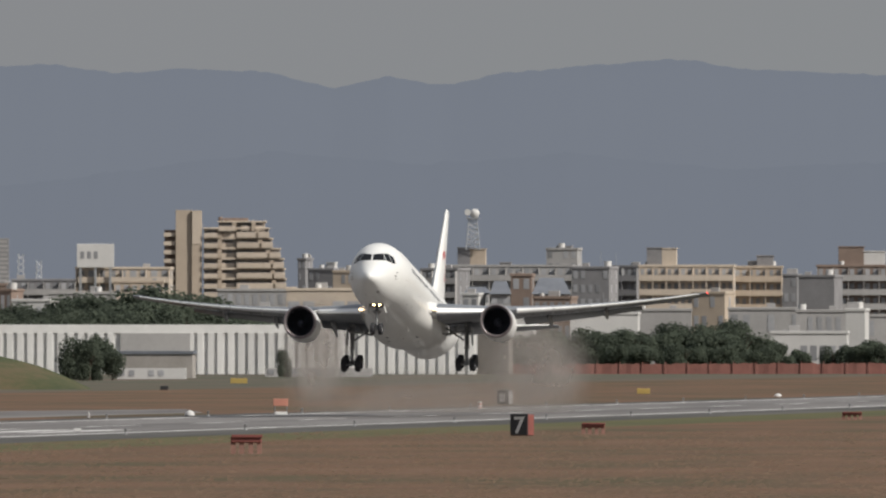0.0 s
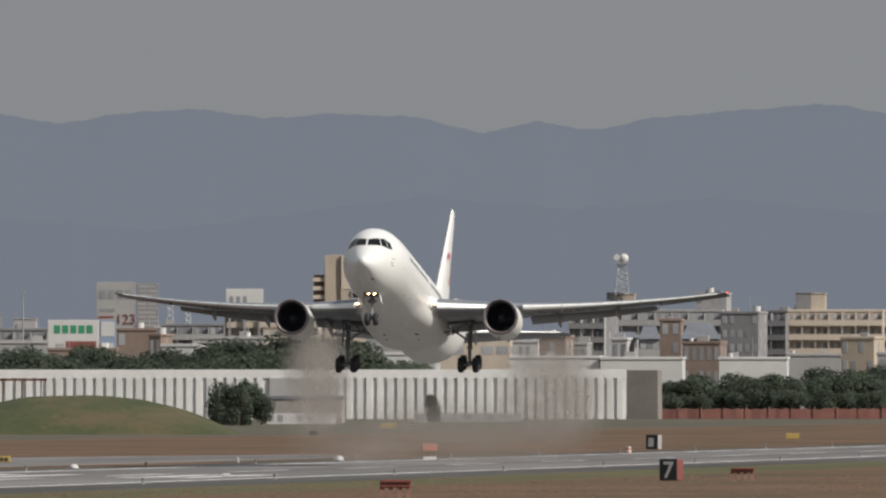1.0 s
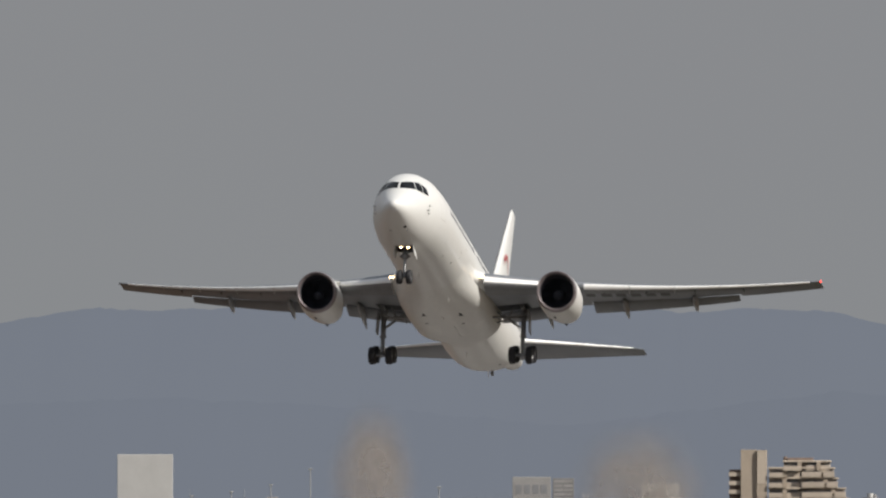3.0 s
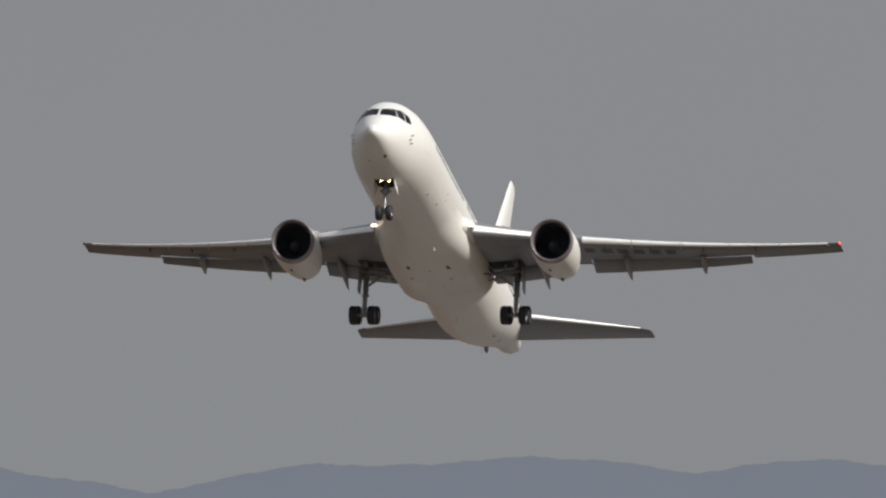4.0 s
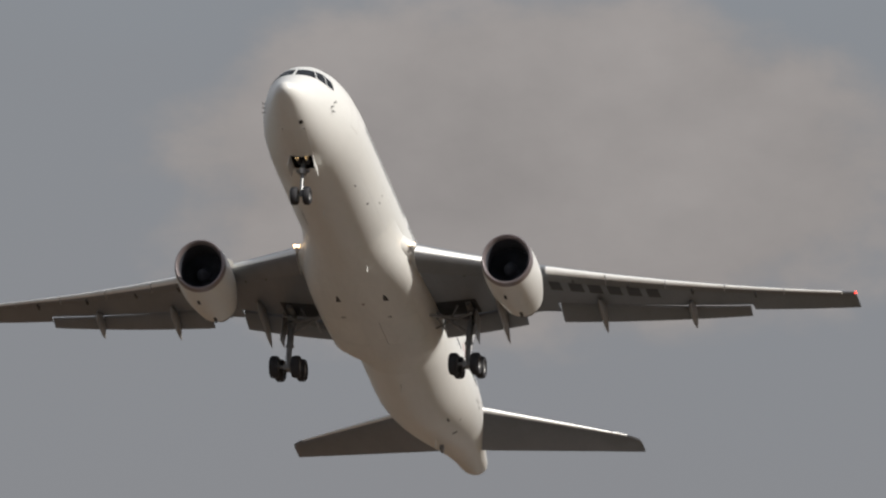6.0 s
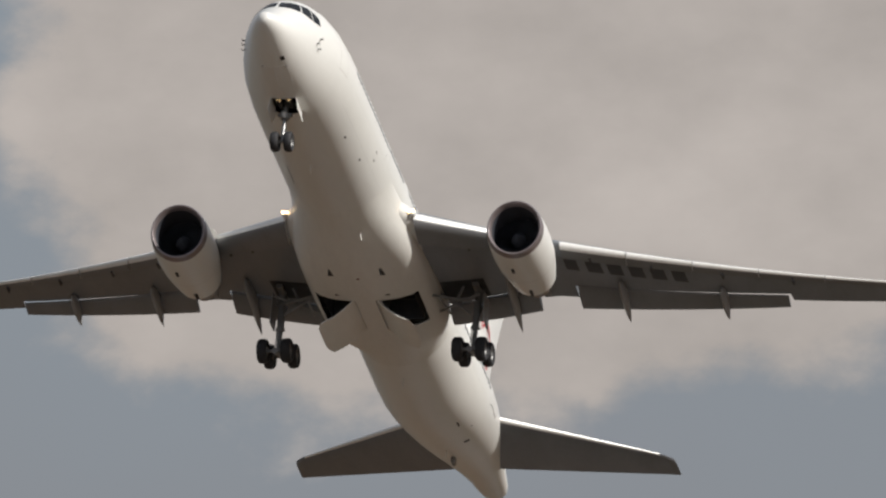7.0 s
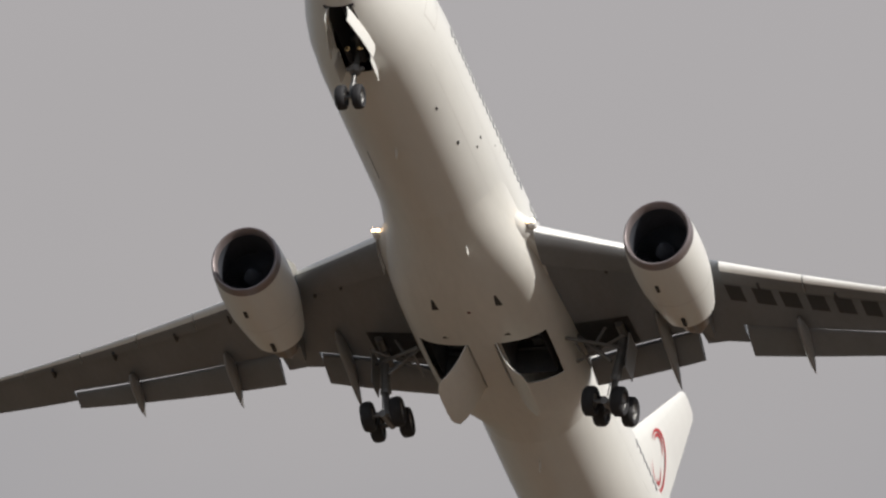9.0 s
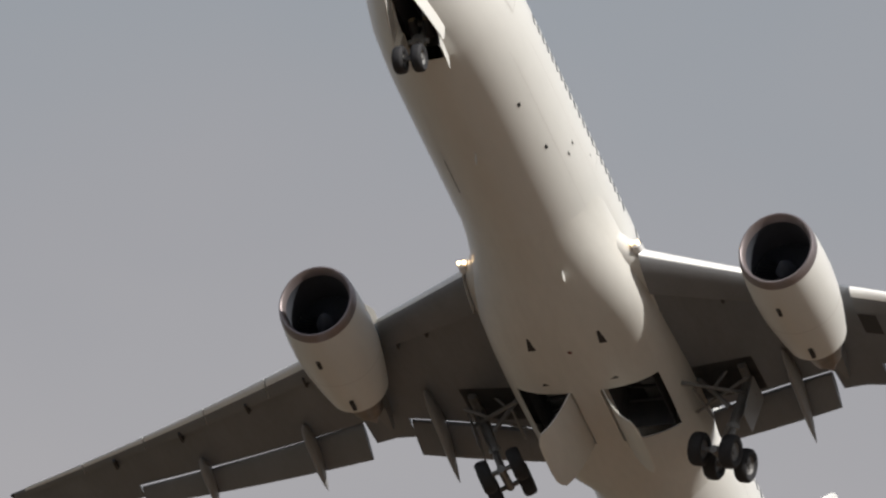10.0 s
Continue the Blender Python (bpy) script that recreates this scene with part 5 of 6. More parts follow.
RAMP = mat("weathered_concrete", (0.20, 0.18, 0.16), 0.9, var=0.2, scale=0.2)
W, C, G = OFFWHITE, CREAM, GREYB
block(135, 302, 476, 4400, 7, C, "cream mid-rise with tiled balcony rows", bays=9, balcony=C, hut=((150, 176, 470, C),), depth=11, win=(0.6, 0.6))


def rooftop_sign(b0, b1, e0, e1, d, label, bars, board, ink, legs=True, rows=1):
    """A board on legs with plain bars where its writing cannot be read."""
    p, q = sight(b0, e0, d), sight(b1, e1, d)
    t = empty("billboard", label, "sign", "town signs")
    w, h = q.x - p.x, p.z - q.z
    t.location = ((p.x + q.x) / 2, d, 0)
    bm = bmesh.new()
    box(bm, -w / 2, w / 2, 0, 0.8, q.z, p.z, 0.06)
    part("board", bm, board, t, smooth=False)
    if legs:
        for s in (-0.4, 0, 0.4):
            bm = bmesh.new()
            box(bm, s * w - 0.25, s * w + 0.25, 0.1, 0.7, 0, q.z)
            part("leg", bm, LATTICE, t, smooth=False)
    for x0, x1, z0, z1, m in bars:
        bm = bmesh.new()
        box(bm, -w / 2 + x0 * w, -w / 2 + x1 * w, -0.06, 0.02, q.z + z0 * h, q.z + z1 * h)
        part("lettering_bar", bm, m, t, smooth=False)
    return t


rooftop_sign(137, 203, 432, 474, 4398, "white rooftop sign box with grey marks", [(0.1 + 0.18 * k, 0.2 + 0.18 * k, 0.38, 0.68, GREYINK) for k in range(3)], W, GREYINK)
# three readable figures, with bars for the rest
t = rooftop_sign(-92, -24, 420, 520, 4380, "large pale billboard with dark marks and red figures", [(0.08 + 0.22 * k, 0.24 + 0.22 * k, 0.70, 0.86, GREYINK) for k in range(4)] + [(0.08, 0.48, 0.47, 0.53, GREYINK), (0.05, 0.45, 0.36, 0.40, INK)], PALE, INK)
cu = bpy.data.curves.new("numeral", "FONT")
cu.body, cu.size, cu.extrude = "123", 3.3, 0.05
cu.materials.append(REDP)
f = new("numeral", cu)
f.parent, f.matrix_local = t, pose(-0.15, -0.12, EYE + (LEVEL - 494) * 4380 / 33000, 90)
rooftop_sign(-178, -88, 487, 541, 4100, "white advertising board with a green mark", [(0.12 + 0.16 * k, 0.24 + 0.16 * k, 0.56, 0.82, GREENP) for k in range(5)] + [(0.35, 0.95, 0.06, 0.3, INK)], W, GREENP)
rooftop_sign(-87, -57, 487, 545, 4102, "blue and white advertising board", [(0.1, 0.9, 0.5, 0.95, W), (0.15, 0.85, 0.15, 0.3, W)], BLUEP, W)
block(-57, 22, 505, 4200, 4, BROWNB, "brown tiled low-rise shop", bays=4, depth=9)
rooftop_sign(-21, 17, 422, 512, 4381, "dark grey billboard covered in pale lines", [(0.08 + 0.45 * (k % 2), 0.46 + 0.44 * (k % 2) + 0.04 * (k % 3), 0.06 + 0.085 * (k // 2), 0.105 + 0.085 * (k // 2), PALE) for k in range(22)], GREYB, PALE)
block(22, 135, 497, 4480, 6, GREYB, "grey low-rise flats in the hazy town", bays=8, depth=10, balcony=PALE)
block(0, 22, 515, 4100, 3, BROWNB, "small brown house in the hazy town", bays=2, depth=8)
block(22, 90, 533, 4000, 2, W, "low white-roofed shed in the hazy town", depth=10, bays=5)
block(90, 205, 520, 4150, 3, PALE, "pale low-rise house in the hazy town", depth=8, bays=7)
block(203, 290, 500, 4300, 5, OCHRE, "tan flats with balconies", bays=6, depth=10, balcony=C)
block(386, 520, 515, 4250, 4, PALE, "pale grey low-rise beside the tower", bays=9, depth=10)
block(528, 542, 460, 4550, 9, G, "narrow grey tower block", bays=2, depth=6)
block(545, 592, 478, 4450, 7, G, "grey flats with a roof hut", bays=4, depth=10, hut=((575, 590, 466, W),))
block(590, 640, 482, 4400, 6, OCHRE, "tan flats in the hazy town", bays=4, depth=10)
block(508, 640, 514, 4000, 3, CREAM, "long low cream building with a dark window strip", bays=5, depth=12, win=(0.8, 0.3))
block(640, 690, 526, 4150, 3, W, "low white workshop in the hazy town", bays=4, depth=12)
block(691, 738, 518, 4120, 3, BROWNB, "low red-brown house in the hazy town", bays=3, depth=9)
block(739, 776, 530, 4150, 3, PALE, "low pale house in the hazy town", bays=3, depth=9)
block(819, 848, 522, 4080, 3, W, "narrow white house with dark windows", bays=2, depth=7)
block(745, 812, 478, 4350, 7, G, "grey block of flats", bays=6, depth=10, balcony=PALE)
block(778, 1015, 472, 4400, 7, PALE, "long grey block of flats with balcony rows", bays=16, depth=11, balcony=PALE, hut=((810, 832, 440, G), (832, 860, 442, OCHRE), (885, 905, 466, G)))
block(968, 1023, 442, 4500, 10, PALE, "grey-beige tower block in the hazy town", bays=4, depth=9, hut=((985, 1010, 437, G),))
block(1012, 1080, 475, 4380, 7, G, "grey flats with a pale gable", bays=5, depth=10)
block(905, 942, 488, 4100, 5, BROWNB, "slender red-brown tiled building", bays=2, depth=6)
block(1076, 1132, 473, 4420, 7, G, "grey flats with dark balconies", bays=5, depth=10, balcony=G)
block(1132, 1300, 472, 4400, 7, CREAM, "long cream block of flats with balcony rows", bays=14, depth=11, balcony=CREAM, hut=((1145, 1172, 440, G), (1172, 1198, 441, CREAM)))
block(1300, 1385, 474, 4410, 7, OCHRE, "tan block of flats with balcony rows", bays=7, depth=11, balcony=OCHRE, hut=((1340, 1370, 454, G),))
block(1386, 1412, 488, 4500, 6, G, "grey flats in the hazy town", bays=2, depth=8)
block(1414, 1478, 490, 4300, 6, G, "dark grey blank-walled building", depth=12)
block(1447, 1640, 472, 4400, 7, BROWNB, "red-brown block of flats with pale balconies", bays=14, depth=12, balcony=PALE, hut=((1485, 1530, 438, BROWNB), (1530, 1568, 446, W)))
block(1640, 1900, 480, 4400, 7, PALE, "pale block of flats", bays=16, depth=12, balcony=PALE)
block(1010, 1130, 556, 3900, 2, W, "low white shed in the hazy town", depth=12)
block(1130, 1225, 550, 4000, 2, PALE, "pale low workshop in the hazy town", depth=12)
block(1225, 1285, 520, 4050, 4, OCHRE, "tan low-rise in the hazy town", depth=8, bays=4)
block(1290, 1420, 548, 3950, 2, PALE, "low grey shed in the hazy town", depth=14, bays=6)
block(1365, 1500, 590, 3720, 1, W, "long low white depot", depth=14, bays=8, win=(0.7, 0.4))
block(1410, 1510, 552, 3850, 2, PALE, "grey depot with roller doors", depth=14, bays=6)
block(1498, 1532, 550, 3800, 2, W, "white round-cornered store in the hazy town", depth=9)
block(1532, 1700, 560, 3850, 2, PALE, "low grey workshop in the hazy town", depth=12, bays=8)
block(945, 1012, 528, 4060, 3, BROWNB, "low pinkish-brown house in the hazy town", depth=9, bays=5)
block(800, 945, 556, 3845, 2, W, "long low white hall", depth=14)
block(420, 510, 548, 3800, 2, W, "low white hall in the hazy town", depth=14, bays=6)
block(640, 798, 554, 3850, 2, W, "low pale hall in the hazy town", depth=14)
# west of the tower
block(-796, -694, 478, 4350, 5, W, "white low-rise under a large white board", bays=6, depth=11)
rooftop_sign(-792, -694, 380, 474, 4349, "large blank white billboard", [], W, W)
block(-694, -650, 472, 4420, 6, BROWNB, "brown flats in the hazy town", bays=4, depth=10)
block(-596, -500, 468, 4350, 6, CREAM, "cream building with a dark pitched roof", bays=3, depth=9, hut=((-588, -565, 460, SLATE),))
block(-502, -380, 510, 4200, 4, CREAM, "long low cream building", bays=9, depth=10)
block(-338, -306, 470, 4300, 7, W, "narrow white building in the hazy town", bays=1, depth=6)
block(-318, -300, 492, 4310, 5, W, "small white building in the hazy town", bays=1, depth=6)
block(-900, -796, 500, 4300, 4, G, "grey house roofs in the hazy town", bays=6, depth=10, hut=((-850, -810, 488, SLATE),))
block(-1250, -900, 505, 4350, 4, PALE, "pale low-rise row in the hazy town", bays=18, depth=10)
block(-650, -596, 505, 4400, 4, PALE, "pale low-rise in the hazy town", bays=4, depth=9)
block(-300, -178, 505, 4450, 5, G, "hazy grey low-rise flats", bays=9, depth=10, balcony=PALE, hut=((-280, -262, 478, G), (-240, -200, 486, PALE)))
block(-178, -57, 540, 4090, 2, BROWNB, "low brown shop in the hazy town", bays=6, depth=9)
block(-380, -178, 528, 4250, 3, PALE, "pale low-rise row in the hazy town", bays=12, depth=9)


def gable(b0, b1, eave, ridge, d, wall, label):
    p, q = sight(b0, eave, d), sight(b1, eave, d)
    w = q.x - p.x
    rz = EYE + (LEVEL - ridge) * d / 33000
    t = empty("house", label, "house", "town houses")
    t.location = ((p.x + q.x) / 2, d, 0)
    bm = bmesh.new()
    box(bm, -w / 2 + 0.3, w / 2 - 0.3, 0.4, 8, 0, p.z)
    part("wall", bm, wall, t, smooth=False)
    bm = bmesh.new()
    loft(bm, [[(-w / 2, -0.3, p.z - 0.1), (-w / 2, 8.6, p.z - 0.1), (-w * 0.3, 4.2, rz)], [(w / 2, -0.3, p.z - 0.1), (w / 2, 8.6, p.z - 0.1), (w * 0.3, 4.2, rz)]])
    part("roof", bm, SLATE, t, smooth=False)
    for k in (-0.28, 0, 0.28):
        bm = bmesh.new()
        box(bm, k * w - 0.7, k * w + 0.7, 0.34, 0.5, p.z - 2.2, p.z - 0.9)
        part("window", bm, PANE, t, smooth=False)


gable(868, 906, 520, 498, 4080, PALE, "house with a dark blue hipped roof")
gable(942, 1012, 520, 492, 4080, PALE, "large house with a dark blue hipped roof")
gable(822, 870, 518, 508, 4100, W, "pale house with a dark roof")
gable(-856, -800, 490, 470, 4280, W, "white house with a dark pitched roof")


def radar_tower(b, e, d):
    t = empty("radar_tower", "lattice tower with a white radar dome", "tower")
    k = d / 33000
    t.location = (sight(b, 0, d).x, d, 0)
    Z = lambda v: EYE + (LEVEL - v) * k
    z0, z1 = Z(442), Z(388)
    for sx in (-1, 1):
        for sy in (-1, 1):
            bm = bmesh.new()
            rod(bm, (sx * 1.6, 4 + sy * 1.6, z0), (sx * 0.9, 4 + sy * 0.9, z1), 0.16, n=6)
            part("leg", bm, LATTICE, t)
    n = 6
    for i in range(n):
        a, b2 = i / n, (i + 1) / n
        wa, wb = 1.6 - 0.7 * a, 1.6 - 0.7 * b2
        bm = bmesh.new()
        za, zb = z0 + (z1 - z0) * a, z0 + (z1 - z0) * b2
        for y in (-1, 1):
            rod(bm, (-wa, 4 + y * wa, za), (wb, 4 + y * wb, zb), 0.09, n=5)
            rod(bm, (wa, 4 + y * wa, za), (-wb, 4 + y * wb, zb), 0.09, n=5)
            rod(bm, (-wb, 4 + y * wb, zb), (wb, 4 + y * wb, zb), 0.09, n=5)
        for x in (-1, 1):
            rod(bm, (x * wa, 4 - wa, za), (x * wb, 4 + wb, zb), 0.09, n=5)
        part("bracing", bm, LATTICE, t, kind="stuff")
    bm = bmesh.new()
    box(bm, -1.6, 1.6, 2.4, 5.6, z1, z1 + 0.3, 0.05)
    part("platform", bm, LATTICE, t, smooth=False)
    bm = bmesh.new()
    bmesh.ops.create_icosphere(bm, subdivisions=3, radius=1.15, matrix=Matrix.Translation((0.45, 4, z1 + 1.3)))
    part("radome", bm, OFFWHITE, t, "white dome")
    bm = bmesh.new()
    rod(bm, (-1.2, 4, z1), (-1.2, 4, z1 + 2.0), 0.12, n=6)
    rod(bm, (-1.2, 3.6, z1 + 1.6), (-1.2, 3.3, z1 + 1.6), 0.75, 0.75, 14)
    part("dish", bm, OFFWHITE, t)


radar_tower(838, 378, 4399)


def mast(b, top, d):
    t = empty("light_mast", "thin grey lighting mast", "mast", "lighting masts")
    p = sight(b, top, d)
    t.location = (p.x, d, 0)
    bm = bmesh.new()
    rod(bm, (0, 0, 0), (0, 0, p.z), 0.24, 0.14, 8)
    part("pole", bm, LATTICE, t)
    bm = bmesh.new()
    box(bm, -0.5, 0.5, -0.2, 0.2, p.z, p.z + 0.4, 0.05)
    part("lamp_head", bm, LATTICE, t)


for b, e in ((-590, 448), (-520, 436), (-450, 408), (-373, 438), (-300, 438), (-222, 440), (-660, 455)):
    mast(b, e, 4250)
for b in (38, 70):
    t = empty("lattice_mast", "hazy grey lattice mast", "mast", "lattice masts")
    p = sight(b, 450 if b < 50 else 462, 4600)
    t.location = (p.x, 4600, 0)
    for sx in (-0.7, 0.7):
        bm = bmesh.new()
        rod(bm, (sx * 1.8, 0, 0), (sx * 0.7, 0, p.z), 0.14, n=6)
        part("leg", bm, LATTICE, t)
    bm = bmesh.new()
    for k in range(12):
        z = p.z * (0.3 + 0.058 * k)
        rod(bm, (-0.9, 0, z), (0.9, 0, z + 1.6), 0.08, n=5)
        rod(bm, (0.9, 0, z), (-0.9, 0, z + 1.6), 0.08, n=5)
    part("bracing", bm, LATTICE, t, kind="stuff")


# ---- things on the field ----
def distance_marker(b, e, label, figure):
    p = ground_spot(b, e)
    t = empty("distance_marker", label, "runway sign", "distance markers")
    t.location, t.rotation_euler = p, (0, 0, radians(-24))
    bm = bmesh.new()
    box(bm, -0.62, 0.62, -0.03, 0.03, 0.08, 1.46, 0.02)
    part("face", bm, MARK, t, "black face", smooth=False)
    bm = bmesh.new()
    box(bm, -0.60, 0.64, 0.035, 0.95, 0.06, 1.43, 0.04)
    part("housing", bm, REDP if figure else PALE, t, "faded red housing" if figure else "pale grey housing", smooth=False)
    for x in (-0.5, 0.5):
        bm = bmesh.new()
        rod(bm, (x, 0.3, -0.05), (x, 0.3, 0.12), 0.05, n=8)
        part("foot", bm, STEEL, t)
    if figure:
        cu = bpy.data.curves.new("figure", "FONT")
        cu.body, cu.size, cu.extrude, cu.align_x = figure, 1.5, 0.012, "CENTER"
        cu.offset = 0.025
        cu.materials.append(OFFWHITE)
        f = new("figure", cu)
        f.parent, f.matrix_local = t, pose(0, -0.045, 0.24, 90)
    else:
        bm = bmesh.new()
        box(bm, -0.35, 0.2, -0.05, -0.02, 0.3, 1.15)
        part("panel", bm, OFFWHITE, t, smooth=False)


distance_marker(920, 773, "black distance marker with a white seven and red sides", "7")
distance_marker(891, 717, "dark distance marker seen from its pale back", None)


DULL = mat("dusty_pink_paint", (0.24, 0.13, 0.10), 0.8, var=0.2, scale=2)


def red_cabinet(b, e, w, h, label):
    p = ground_spot(b, e)
    t = empty("light_unit", label, "airfield light", "red light units")
    t.location = p
    bm = bmesh.new()
    box(bm, -w / 2, w / 2, -0.35, 0.45, h * 0.62, h, 0.05)
    part("hood", bm, REDP, t, "faded red hood", smooth=False)
    bm = bmesh.new()
    box(bm, -w / 2 + 0.05, w / 2 + 0.04, -0.45, -0.3, h * 0.9, h * 1.06, 0.02)
    part("visor", bm, REDP, t, smooth=False)
    for x in (-0.42, -0.15, 0.15, 0.42):
        bm = bmesh.new()
        box(bm, x * w - 0.13, x * w + 0.13, -0.25, 0.3, -0.05, h * 0.64)
        part("leg", bm, DULL, t, smooth=False)


red_cabinet(437, 804, 1.70, 1.0, "low red approach light unit on legs in the grass")
red_cabinet(1051, 769, 1.55, 0.72, "low red approach light unit on legs in the grass")
red_cabinet(1509, 743, 1.55, 0.58, "low red approach light unit on legs in the grass")


def board_sign(b, e, w, h, z, m, label, legs=2):
    p = ground_spot(b, e)
    t = empty("taxiway_sign", label, "airfield sign", "airfield boards")
    t.location = p
    bm = bmesh.new()
    box(bm, -w / 2, w / 2, -0.12, 0.12, z, z + h, 0.03)
    part("board", bm, m, t, smooth=False)
    for k in range(legs):
        x = (k / (legs - 1) - 0.5) * w * 0.8
        bm = bmesh.new()
        rod(bm, (x, 0, -0.05), (x, 0, z + 0.02), 0.05, n=8)
        part("leg", bm, STEEL, t)
    return t


board_sign(498, 734, 1.25, 0.62, 0.72, PINK, "faded orange board on legs beyond the runway")
p = ground_spot(498, 734.5)
bm = bmesh.new()
box(bm, p.x - 0.55, p.x + 0.55, p.y - 0.4, p.y + 0.2, -0.05, 0.26, 0.05)
tagged(part("footing", bm, OFFWHITE, None, smooth=False), "pale concrete footing in the grass", "footing")
board_sign(1140, 699, 1.5, 0.62, 0.1, YELLOW, "yellow taxiway board in the far grass")
board_sign(424, 681, 2.4, 0.75, 0.15, YELLOW, "yellow taxiway board in the far grass", 3)
board_sign(292, 692, 1.0, 0.5, 0.1, MARK, "small dark board in the far grass")
t = board_sign(-259, 741, 1.35, 0.50, 0.08, YELLOW, "yellow taxiway board with dark marks")
for k in range(3):
    bm = bmesh.new()
    box(bm, -0.5 + 0.36 * k, -0.28 + 0.36 * k, -0.16, -0.1, 0.2, 0.46)
    part("lettering_bar", bm, MARK, t, smooth=False)
board_sign(138, 765, 0.5, 0.2, 0.05, OFFWHITE, "tiny white board by the runway edge")


def lump(b, e, w, h, m, label):
    p = ground_spot(b, e)
    bm = bmesh.new()
    bmesh.ops.create_icosphere(bm, subdivisions=2, radius=1.0)
    for v in bm.verts:
        v.co = Vector((v.co.x * w / 2, v.co.y * w / 2.5, max(-0.1, v.co.z) * h)) * (1 + 0.12 * noise.noise(v.co * 2.3))
    o = part("marker_cone", bm, m, None)
    o.location = p
    tagged(o, label, "marker", "white markers")


lump(337, 736, 0.85, 0.45, OFFWHITE, "white mound-shaped marker beside the runway")
lump(-132, 750, 0.75, 0.35, OFFWHITE, "white mound-shaped marker beside the taxiway")
lump(1378, 702, 0.9, 0.35, OFFWHITE, "white mound-shaped marker beyond the runway")
lump(158, 740, 0.3, 0.5, PALE, "small pale marker beside the taxiway")
# striped post by the far marker
p = ground_spot(850, 723)
t = empty("striped_post", "short post with white and red bands", "marker")
t.location = p
for k in range(4):
    bm = bmesh.new()
    rod(bm, (0, 0, -0.02 + 0.16 * k), (0, 0, 0.14 + 0.16 * k), 0.26 - 0.02 * k, n=12)
    part("band", bm, OFFWHITE if k % 2 else PINK, t)
# edge lamps
lamp0 = None
for k in range(26):
    for c in (170.2, 205.2):
        m = Matrix.Translation(ALONG * (980 + 60 * k) + ACROSS * c + Vector((0, 0, 0.02)))
        if lamp0 is None:
            lamp0 = empty("edge_lamp", "small dark runway edge lamp", "runway lamp", "runway edge lamps")
            bm = bmesh.new()
            spin(bm, [(0, 0.16), (0.05, 0.14), (0.1, 0.06), (0.26, 0.06), (0.28, 0.1), (0.38, 0.1), (0.42, 0.001)], "z", 12)
            part("body", bm, STEEL, lamp0)
            lamp0.matrix_basis = m
        else:
            copy_thing(lamp0, m)


def build_platform():
    """Rust-brown steel frame of an approach-light bridge before the barrier."""
    d = 2500.0
    k = d / 33000
    t = empty("light_bridge", "rust-brown steel approach-light bridge with white tanks", "steel frame")
    o = sight(-420, 0, d).x
    t.location = (o, d, 0)
    X = lambda b: (b - AXIS) * k - o
    Z = lambda e: EYE + (LEVEL - e) * k
    for e, b0, b1 in ((592, -720, -180), (608, -600, -350)):
        bm = bmesh.new()
        box(bm, X(b0), X(b1), -0.3, 0.3, Z(e) - 0.22, Z(e) + 0.1)
        part("beam", bm, RUST, t, smooth=False)
    for b in range(-700, -180, 34):
        bm = bmesh.new()
        rod(bm, (X(b), 0, -0.1), (X(b), 0, Z(592)), 0.10, n=6)
        part("post", bm, RUST, t)
    bm = bmesh.new()
    box(bm, X(-500), X(-346), -1.0, 1.5, Z(590), Z(577), 0.1)
    part("cabin_roof", bm, OFFWHITE, t, "white deck housing", smooth=False)
    for b in range(-495, -350, 12):
        bm = bmesh.new()
        box(bm, X(b), X(b + 8), -1.12, -0.98, Z(589), Z(578))
        part("panel", bm, OFFWHITE, t, smooth=False)
    bm = bmesh.new()
    rod(bm, (X(-423), 0, Z(577)), (X(-423), 0, Z(571)), 0.35, 0.2, 10)
    part("beacon", bm, OFFWHITE, t)
    for b in (-500, -470, -440, -410, -380, -350):
        bm = bmesh.new()
        box(bm, X(b) - 0.16, X(b) + 0.16, -0.9, -0.6, Z(632), Z(590))
        part("column", bm, RUST, t, smooth=False)
    bm = bmesh.new()
    box(bm, X(-505), X(-360), -0.6, 1.2, Z(640), Z(622))
    part("lower_deck", bm, SHADE, t, smooth=False)


build_platform()
# dark shelter and clutter before the barrier
block(208, 342, 626, 3100, 1, SHADE, "long low dark-roofed shelter before the barrier", depth=8, name="shelter", group="field sheds", category="shelter", roof=SLATE)
block(208, 330, 652, 3020, 1, W, "low white equipment cabinets", depth=2, name="equipment_cabinet", group="field sheds", category="cabinet", bays=7, roof=False)
block(470, 660, 652, 3200, 1, PALE, "low grey equipment shed", depth=3, name="shelter", group="field sheds", category="shelter", bays=9, roof=False)
block(846, 902, 576, 3450, 1, RAMP, "grey-brown concrete ramp wall beside the barrier", depth=4, name="ramp_wall", group="field sheds", category="wall", roof=False)


